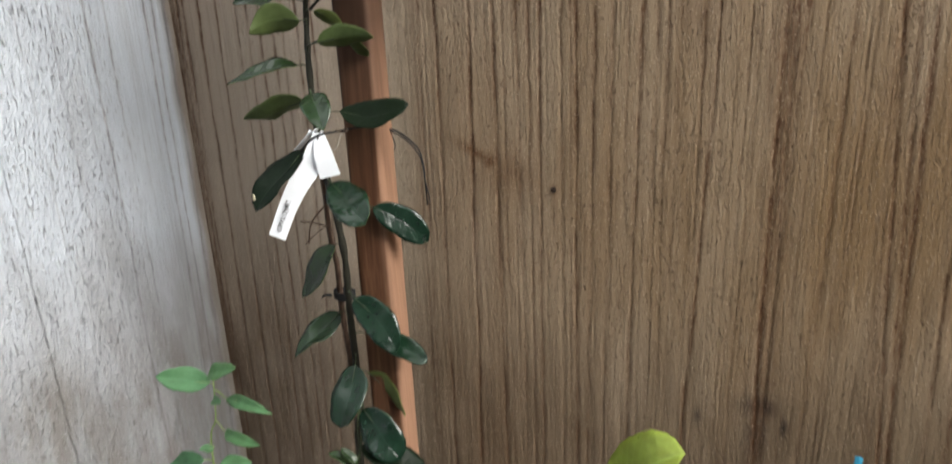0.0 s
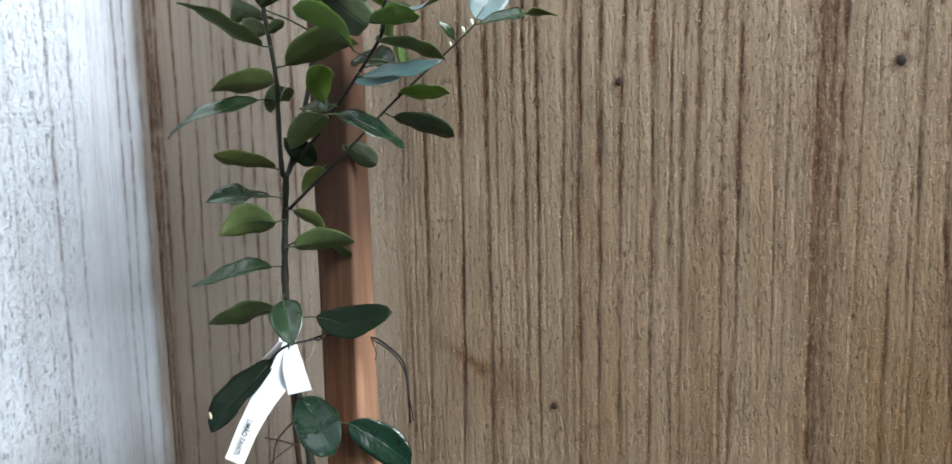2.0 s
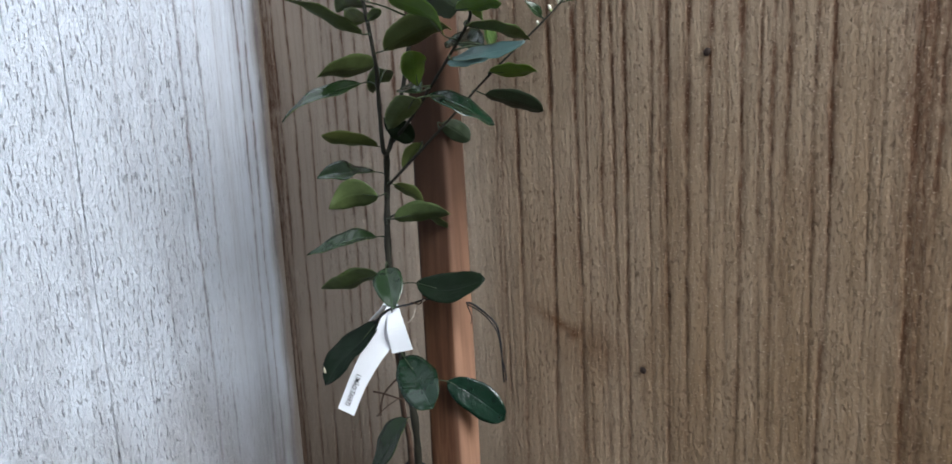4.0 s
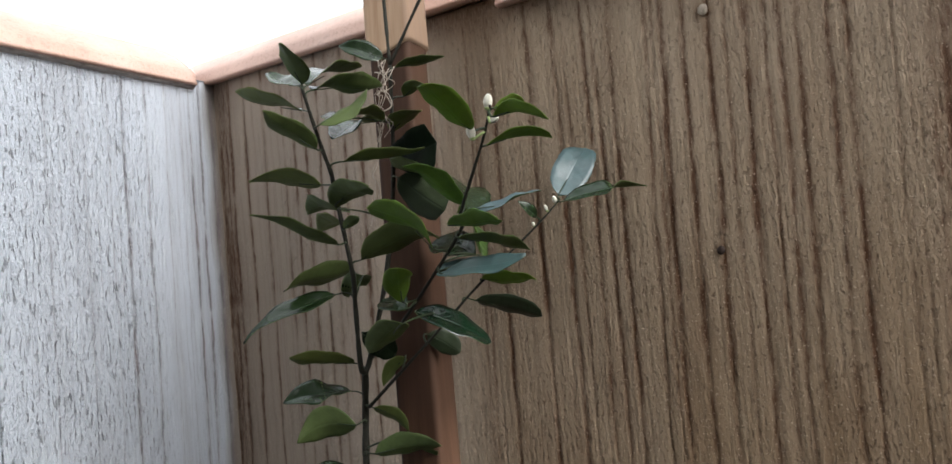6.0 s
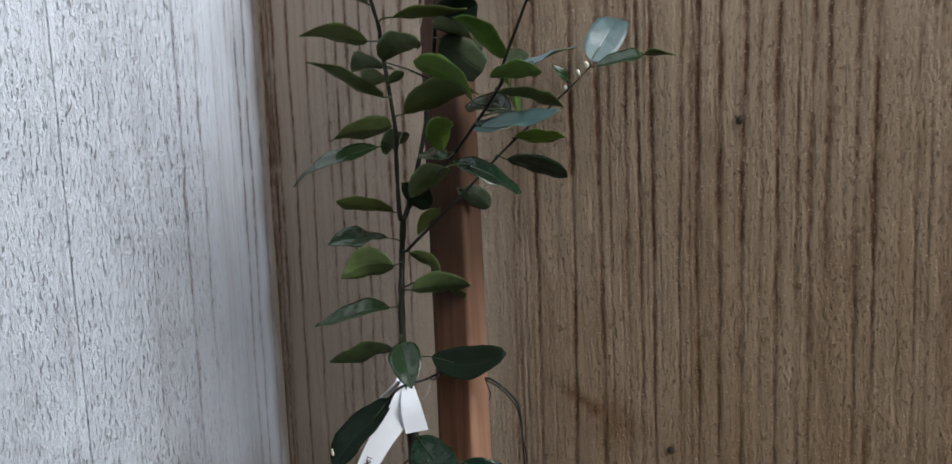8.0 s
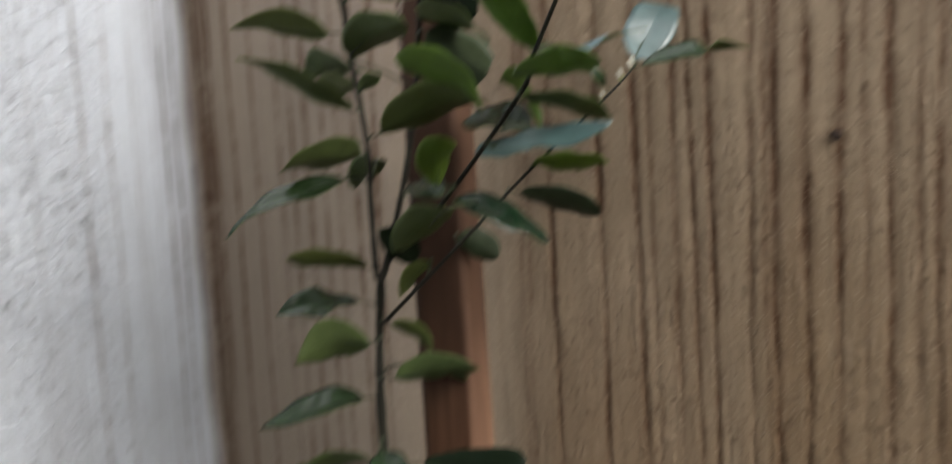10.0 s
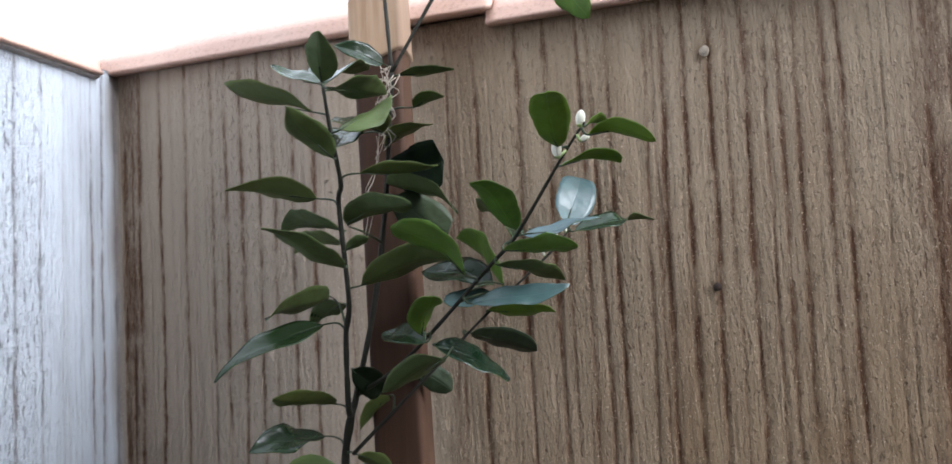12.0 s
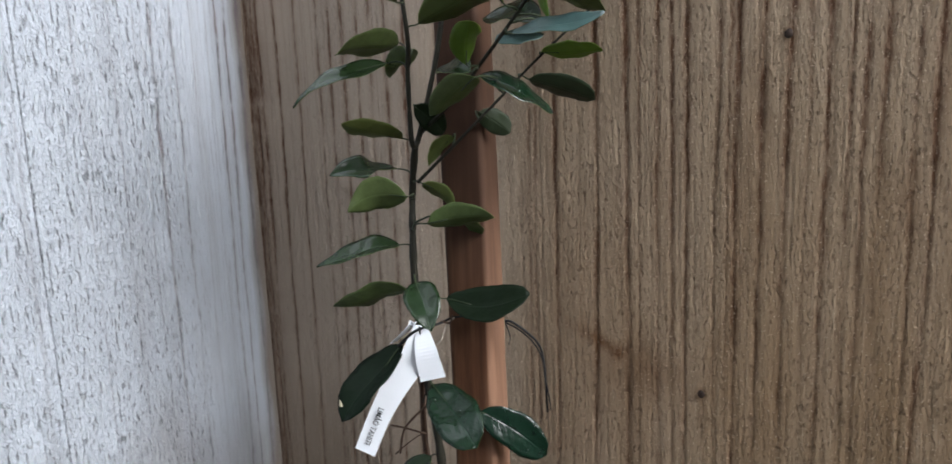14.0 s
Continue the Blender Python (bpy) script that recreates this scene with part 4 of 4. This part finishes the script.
leaf(R1, (-0.270, 0.592, 1.630), (-0.231, 0.591, 1.622), 0.019, (0.20, 0.34, 0.92), (0.0008, 0.0005, 0.0045), "bright")
leaf(R1, (-0.272, 0.598, 1.637), (-0.262, 0.623, 1.642), 0.013, (-0.45, 0.03, 0.89), (-0.0012, 0.0001, 0.0025), "bright")
leaf(R2, (-0.474, 0.745, 1.451), (-0.500, 0.741, 1.423), 0.018, (-0.66, 0.52, 0.53), (-0.0015, 0.0012, 0.0012))
leaf(R2, (-0.444, 0.744, 1.472), (-0.422, 0.764, 1.452), 0.023, (-0.61, 0.78, 0.11), (-0.0013, 0.0017, 0.0002), "dark")
leaf(R2, (-0.379, 0.623, 1.496), (-0.435, 0.646, 1.470), 0.026, (-0.17, 0.53, 0.83), (-0.0001, 0.0009, -0.0004))
leaf(R2, (-0.405, 0.772, 1.500), (-0.354, 0.809, 1.479), 0.032, (-0.12, 0.60, 0.79), (-0.0005, 0.0018, 0.0004), "dark")
leaf(R2, (-0.403, 0.671, 1.500), (-0.357, 0.713, 1.468), 0.033, (0.68, -0.20, 0.70), (0.0011, 0.0003, 0.0034), "wet")
leaf(R2, (-0.380, 0.745, 1.521), (-0.322, 0.738, 1.518), 0.026, (0.10, 0.52, 0.85), (-0.0001, 0.0009, -0.0007), "bright")
leaf(R2, (-0.336, 0.779, 1.573), (-0.345, 0.762, 1.588), 0.012, (0.93, -0.35, 0.15), (0.0013, -0.0005, 0.0002))
leaf(R2, (-0.308, 0.777, 1.584), (-0.242, 0.815, 1.591), 0.023, (0.26, -0.60, 0.76), (-0.0008, -0.0009, 0.0049), twist=-0.89)
leaf(R2, (-0.316, 0.787, 1.591), (-0.308, 0.842, 1.638), 0.037, (0.52, -0.60, 0.61), (0.0011, -0.0013, 0.0013), "pale")


# a dry, pale spot near the tip of one old leaf
bm = bmesh.new()
vs = [v.co for v in SCARRED.data.vertices]
spot = vs[14 * 9 + 1]
for v in ball(bm, spot, 0.0042, (0.55, 0.25, 1.1), u=10, v=6):
    v.co += Vector((noise.noise(v.co * 300), 0, noise.noise(v.co * 280))) * 0.0012
part("dry_spot", bm, M_SCAR, SCARRED, "dry cream-coloured spot")


def flower_bud(stem, at, way, size):
    """A closed lime bud: cream petals with faint folds in a small green cup, on a short stalk."""
    at, way = Vector(at), Vector(way).normalized()
    turn = way.to_track_quat('Z', 'Y').to_matrix().to_4x4()
    bm = bmesh.new()
    for v in ball(bm, at + way * size * 0.9, size * 0.5, (1, 1, 1.75), turn, 15, 10):
        loc = turn.inverted() @ (v.co - at)
        ang = math.atan2(loc.y, loc.x)
        v.co += (v.co - (at + way * (v.co - at).dot(way))) * (0.10 * math.cos(ang * 5))
    ob = part("flower_bud", bm, M_BUD, stem[0], "cream-white closed flower bud")
    bm = bmesh.new()
    ball(bm, at + way * size * 0.12, size * 0.36, (1, 1, 0.6), turn, 10, 6)
    tube(bm, [on_line(stem[1], at), at], 0.0009, 0.0011, 6)
    part("bud_cup", bm, M_SEPAL, ob)


flower_bud(R1, (-0.275, 0.594, 1.636), (0.15, 0.05, 0.9), 0.0058)
flower_bud(R1, (-0.290, 0.598, 1.619), (-0.05, -0.2, 0.9), 0.0060)
flower_bud(R1, (-0.276, 0.598, 1.628), (0.7, 0.2, 0.4), 0.0040)
flower_bud(R2, (-0.316, 0.780, 1.583), (-0.2, -0.1, 0.9), 0.0042)
flower_bud(R2, (-0.322, 0.772, 1.577), (-0.2, -0.2, 0.9), 0.0032)
flower_bud(R2, (-0.334, 0.768, 1.564), (-0.2, -0.2, 0.9), 0.0026)

# thin dead stick bound to the trunk with tape
bm = bmesh.new()
tube(bm, smooth_path([(-0.512, 0.742, -0.02), (-0.510, 0.735, 0.868), (-0.508, 0.733, 0.961), (-0.511, 0.731, 1.032), (-0.507, 0.726, 1.102), (-0.509, 0.721, 1.144), (-0.503, 0.712, 1.216), (-0.502, 0.708, 1.262)], 6), 0.0042, 0.0030, 8, 0.3)
tagged(part("support_stick", bm, M_TWIG), "thin dry brown stick tied to the trunk", "stick")
bm = bmesh.new()
for k in range(3):
    ring = [Vector((-0.500 + 0.0125 * math.cos(w), 0.7255 + 0.0105 * math.sin(w), 1.066 + 0.0035 * (k - 1) + 0.001 * math.sin(w * 2 + k))) for w in (2 * math.pi * i / 24 for i in range(25))]
    tube(bm, ring, 0.0022, 0.0022, 6)
tube(bm, smooth_path([(-0.513, 0.716, 1.066), (-0.520, 0.712, 1.067), (-0.524, 0.711, 1.064)], 4), 0.0024, 0.0012, 6)
tagged(part("binding_tape", bm, M_TAPE), "black tape bound round trunk and stick", "tape")


# ---- plant label ----
def ribbon(points, widths, across, thick=0.0006):
    """A bent plastic strip along points, its width lying along the given directions."""
    line = smooth_path(points, 8)
    bm = bmesh.new()
    rows = []
    n = len(line)
    for i, q in enumerate(line):
        f = i / (n - 1) * (len(widths) - 1)
        k = min(int(f), len(widths) - 2)
        w = widths[k] + (widths[k + 1] - widths[k]) * (f - k)
        s = Vector(across[k]).lerp(Vector(across[k + 1]), f - k).normalized()
        d = (line[min(i + 1, n - 1)] - line[max(i - 1, 0)]).normalized()
        s = (s - d * s.dot(d)).normalized()
        nn = s.cross(d).normalized() * thick / 2
        rows.append([bm.verts.new(q + s * w / 2 + nn), bm.verts.new(q - s * w / 2 + nn), bm.verts.new(q - s * w / 2 - nn), bm.verts.new(q + s * w / 2 - nn)])
    for a, b in zip(rows, rows[1:]):
        for k in range(4):
            bm.faces.new((a[k], a[(k + 1) % 4], b[(k + 1) % 4], b[k]))
    bm.faces.new(rows[0][::-1])
    bm.faces.new(rows[-1])
    bmesh.ops.recalc_face_normals(bm, faces=bm.faces)
    return bm


plant_label = tagged(new("plant_label"), "white plastic plant label looped round the trunk, printed in black", "label")
plant_label.location = (-0.488, 0.692, 1.278)
bm = ribbon([(-0.488, 0.692, 1.278), (-0.487, 0.685, 1.262), (-0.493, 0.678, 1.242), (-0.504, 0.667, 1.222), (-0.515, 0.656, 1.196), (-0.525, 0.645, 1.165)], [0.011, 0.021, 0.025, 0.024, 0.021, 0.020], [(0.838, 0.339, 0.045), (0.887, 0.303, -0.253), (0.786, 0.203, -0.581), (0.786, 0.203, -0.581), (0.786, 0.203, -0.581), (0.786, 0.203, -0.581)])
bm.transform(Matrix.Translation(plant_label.location).inverted())
part("strip", bm, M_LABEL, plant_label, smooth=False)
bm = ribbon([(-0.487, 0.692, 1.278), (-0.476, 0.682, 1.257), (-0.471, 0.684, 1.230)], [0.012, 0.021, 0.024], [(0.818, 0.389, 0.361), (0.818, 0.389, 0.361), (0.818, 0.389, 0.361)])
bm.transform(Matrix.Translation(plant_label.location).inverted())
part("strip_end", bm, M_LABEL, plant_label, smooth=False)
bm = ribbon([(-0.493, 0.700, 1.280), (-0.494, 0.692, 1.279), (-0.504, 0.690, 1.270), (-0.518, 0.690, 1.258)], [0.009, 0.010, 0.010, 0.010], [(0.696, 0.375, 0.546), (0.696, 0.375, 0.546), (0.696, 0.375, 0.546), (0.696, 0.375, 0.546)])
bm.transform(Matrix.Translation(plant_label.location).inverted())
part("strip_loop", bm, M_LABEL, plant_label, smooth=False)
letters = bpy.data.curves.new("letters", 'FONT')
letters.body = "LIMÃO TAHITI"
letters.size, letters.extrude, letters.offset = 0.0068, 0.0001, 0.00002
letters_ob = bpy.data.objects.new("letters", letters)
scene.collection.objects.link(letters_ob)
bpy.context.view_layer.update()
me = bpy.data.meshes.new_from_object(letters_ob.evaluated_get(bpy.context.evaluated_depsgraph_get()))
bpy.data.objects.remove(letters_ob)
me.materials.clear()
me.materials.append(M_INK)
print_ob = new("printed_text", me)
print_ob.parent = plant_label
tagged(print_ob, "black printed words")
X, Y, Z = Vector((-0.291, -0.320, -0.902)), Vector((0.878, 0.285, -0.384)), Vector((0.380, -0.904, 0.198))
m = Matrix((X, Y, Z)).transposed().to_4x4()
m.translation = Vector((-0.514, 0.656, 1.207)) - plant_label.location
print_ob.matrix_local = m @ Matrix.Diagonal((0.84, 1.15, 1, 1))


# ---- ties ----
def strand(name, points, r, mat, label, category, group=""):
    bm = bmesh.new()
    tube(bm, smooth_path(points, 8), r, r * 0.8, 6)
    return tagged(part(name, bm, mat), label, category, group)


strand("tie_wire", [(-0.424, 0.742, 1.275), (-0.418, 0.746, 1.273), (-0.405, 0.752, 1.262), (-0.395, 0.756, 1.249), (-0.391, 0.757, 1.231), (-0.390, 0.757, 1.206), (-0.389, 0.757, 1.183)], 0.0012, M_TAPE, "black plastic tie hanging loose from the stake", "tie", "black ties")
strand("tie_wire", [(-0.424, 0.743, 1.273), (-0.414, 0.749, 1.266), (-0.401, 0.753, 1.254), (-0.393, 0.756, 1.238), (-0.390, 0.756, 1.216), (-0.386, 0.756, 1.196), (-0.385, 0.756, 1.186)], 0.0008, M_TAPE, "black plastic tie hanging loose from the stake", "tie", "black ties")
strand("tie_wire", [(-0.424, 0.744, 1.271), (-0.423, 0.750, 1.257), (-0.426, 0.752, 1.248)], 0.0006, M_TAPE, "frayed black strand of the tie on the stake", "tie", "black ties")
strand("tie_wire", [(-0.507, 0.682, 1.258), (-0.493, 0.684, 1.271), (-0.482, 0.688, 1.277), (-0.475, 0.705, 1.277), (-0.476, 0.735, 1.275), (-0.449, 0.738, 1.279)], 0.0014, M_TAPE, "black plastic tie holding the trunk to the stake", "tie", "black ties")
strand("tie_wire", [(-0.487, 0.690, 1.277), (-0.483, 0.686, 1.262), (-0.481, 0.688, 1.241), (-0.487, 0.698, 1.219), (-0.497, 0.704, 1.195)], 0.0009, M_TAPE, "black plastic tie hanging beside the label", "tie", "black ties")
strand("tie_wire", [(-0.476, 0.735, 1.275), (-0.476, 0.720, 1.271), (-0.477, 0.712, 1.260), (-0.482, 0.710, 1.254)], 0.001, M_TWINE, "dry leaf stalk caught on the tie", "stalk")
strand("dry_twig", [(-0.536, 0.702, 1.166), (-0.518, 0.702, 1.166), (-0.495, 0.706, 1.162)], 0.0011, M_TWIG, "dry brown twig beside the trunk", "twig", "dry twigs")
strand("dry_twig", [(-0.493, 0.704, 1.193), (-0.509, 0.702, 1.178), (-0.520, 0.700, 1.163), (-0.524, 0.698, 1.140)], 0.0012, M_TWIG, "dry brown twig beside the trunk", "twig", "dry twigs")
strand("dry_twig", [(-0.530, 0.698, 1.138), (-0.515, 0.700, 1.152), (-0.499, 0.706, 1.164)], 0.0007, M_TWIG, "dry brown twig beside the trunk", "twig", "dry twigs")
strand("dry_twig", [(-0.476, 0.710, 1.278), (-0.472, 0.720, 1.274), (-0.478, 0.735, 1.277)], 0.0009, M_TWIG, "dry brown twig beside the trunk", "twig", "dry twigs")
strand("twine", [(-0.444, 0.718, 1.723), (-0.452, 0.714, 1.709), (-0.450, 0.722, 1.700), (-0.444, 0.718, 1.691), (-0.446, 0.718, 1.686), (-0.453, 0.714, 1.682), (-0.448, 0.718, 1.675), (-0.445, 0.718, 1.670), (-0.456, 0.718, 1.660)], 0.00045, M_TWINE, "tangled pale raffia twine round the branch", "twine", "raffia twine")
strand("twine", [(-0.459, 0.718, 1.677), (-0.462, 0.718, 1.657), (-0.466, 0.718, 1.637), (-0.471, 0.715, 1.625), (-0.467, 0.718, 1.616), (-0.470, 0.718, 1.601), (-0.476, 0.718, 1.583)], 0.00045, M_TWINE, "pale raffia twine hanging down the branch", "twine", "raffia twine")
strand("twine", [(-0.438, 0.718, 1.723), (-0.443, 0.714, 1.712), (-0.453, 0.718, 1.708), (-0.451, 0.718, 1.701), (-0.445, 0.718, 1.688), (-0.453, 0.715, 1.684), (-0.459, 0.718, 1.688), (-0.450, 0.718, 1.673), (-0.449, 0.718, 1.666)], 0.00045, M_TWINE, "tangled pale raffia twine round the branch", "twine", "raffia twine")
strand("twine", [(-0.461, 0.716, 1.673), (-0.461, 0.718, 1.654), (-0.468, 0.718, 1.639), (-0.474, 0.718, 1.628), (-0.471, 0.718, 1.620), (-0.475, 0.718, 1.596), (-0.480, 0.718, 1.579)], 0.0004, M_TWINE, "pale raffia twine hanging down the branch", "twine", "raffia twine")
strand("twine", [(-0.452, 0.718, 1.723), (-0.446, 0.713, 1.714), (-0.440, 0.718, 1.710), (-0.444, 0.722, 1.707), (-0.454, 0.718, 1.703), (-0.449, 0.713, 1.713), (-0.442, 0.718, 1.721)], 0.00045, M_TWINE, "tangled pale raffia twine round the branch", "twine", "raffia twine")

TANGLE = random.Random(21)
for _ in range(4):
    at, points = Vector((-0.449, 0.713, 1.727)), []
    for k in range(15):
        points.append(at.copy())
        at = at + Vector((TANGLE.uniform(-0.011, 0.011), TANGLE.uniform(-0.004, 0.004), TANGLE.uniform(-0.013, 0.005)))
        at.x += (-0.450 - 0.14 * (1.727 - at.z) - at.x) * 0.5
        at.y += (0.714 - at.y) * 0.5
    strand("twine", points, 0.00036, M_TWINE, "tangled pale raffia twine round the branch", "twine", "raffia twine")

# ---- small plants at the foot of the wall ----
seedling = tagged(new("seedling"), "small bright green seedling with thin stem and narrow leaves", "plant")
SHOOT = stem_of(seedling, "stem", [(-0.645, 0.600, 0.000), (-0.645, 0.600, 0.500), (-0.641, 0.600, 0.861), (-0.623, 0.600, 0.932), (-0.615, 0.600, 0.986)], 0.0018, 0.0009, M_SHOOT)
leaf(SHOOT, (-0.621, 0.600, 0.983), (-0.676, 0.570, 0.997), 0.032, (0.1, -0.65, 0.7), (-0.0003, 0.0017, -0.0018), "sprout")
leaf(SHOOT, (-0.621, 0.600, 0.995), (-0.555, 0.580, 1.026), 0.022, (0.1, -0.65, 0.7), (0.0005, -0.0029, 0.0032), "sprout")
leaf(SHOOT, (-0.587, 0.590, 0.974), (-0.501, 0.570, 0.984), 0.016, (0.1, -0.7, 0.7), (0.0011, -0.0075, 0.0075), "sprout")
leaf(SHOOT, (-0.599, 0.590, 0.926), (-0.527, 0.570, 0.936), 0.015, (0.1, -0.7, 0.7), (0.0008, -0.0053, 0.0053), "sprout")
leaf(SHOOT, (-0.618, 0.596, 0.961), (-0.588, 0.580, 0.973), 0.011, (0.1, -0.7, 0.7), (0.0002, -0.0013, 0.0013), "sprout")
leaf(SHOOT, (-0.631, 0.596, 0.890), (-0.638, 0.580, 0.896), 0.012, (0.1, -0.7, 0.7), (0.0001, -0.0006, 0.0006), "sprout")
leaf(SHOOT, (-0.652, 0.596, 0.867), (-0.705, 0.580, 0.848), 0.030, (0.1, -0.7, 0.7), (0.0003, -0.0020, 0.0020), "sprout")
leaf(SHOOT, (-0.632, 0.600, 0.858), (-0.596, 0.620, 0.861), 0.026, (0.1, -0.7, 0.7), (0.0002, -0.0014, 0.0014), "sprout")
yellow_plant = tagged(new("broadleaf_plant"), "low plant with a broad yellow-green leaf", "plant")
STALK = stem_of(yellow_plant, "stem", [(-0.137, 0.74, 0), (-0.137, 0.73, 0.4), (-0.137, 0.720, 0.839)], 0.004, 0.002, M_PETIOLE)
leaf(STALK, (-0.158, 0.720, 0.875), (-0.072, 0.700, 0.953), 0.075, (-0.25, -0.62, 0.75), (-0.0029, -0.0073, 0.0088), "lime")
leaf(STALK, (-0.151, 0.720, 0.864), (-0.207, 0.700, 0.876), 0.046, (0.25, -0.5, 0.75), (0.0012, -0.0024, 0.0036), "lime")
bm = bmesh.new()
box(bm, (0.093, 0.799, 0), (0.101, 0.801, 0.925))
bmesh.ops.bevel(bm, geom=[e for e in bm.edges], offset=0.0006, segments=1, affect='EDGES')
tagged(part("plant_marker", bm, M_BLUE), "thin blue plastic plant marker stuck in the soil", "marker")
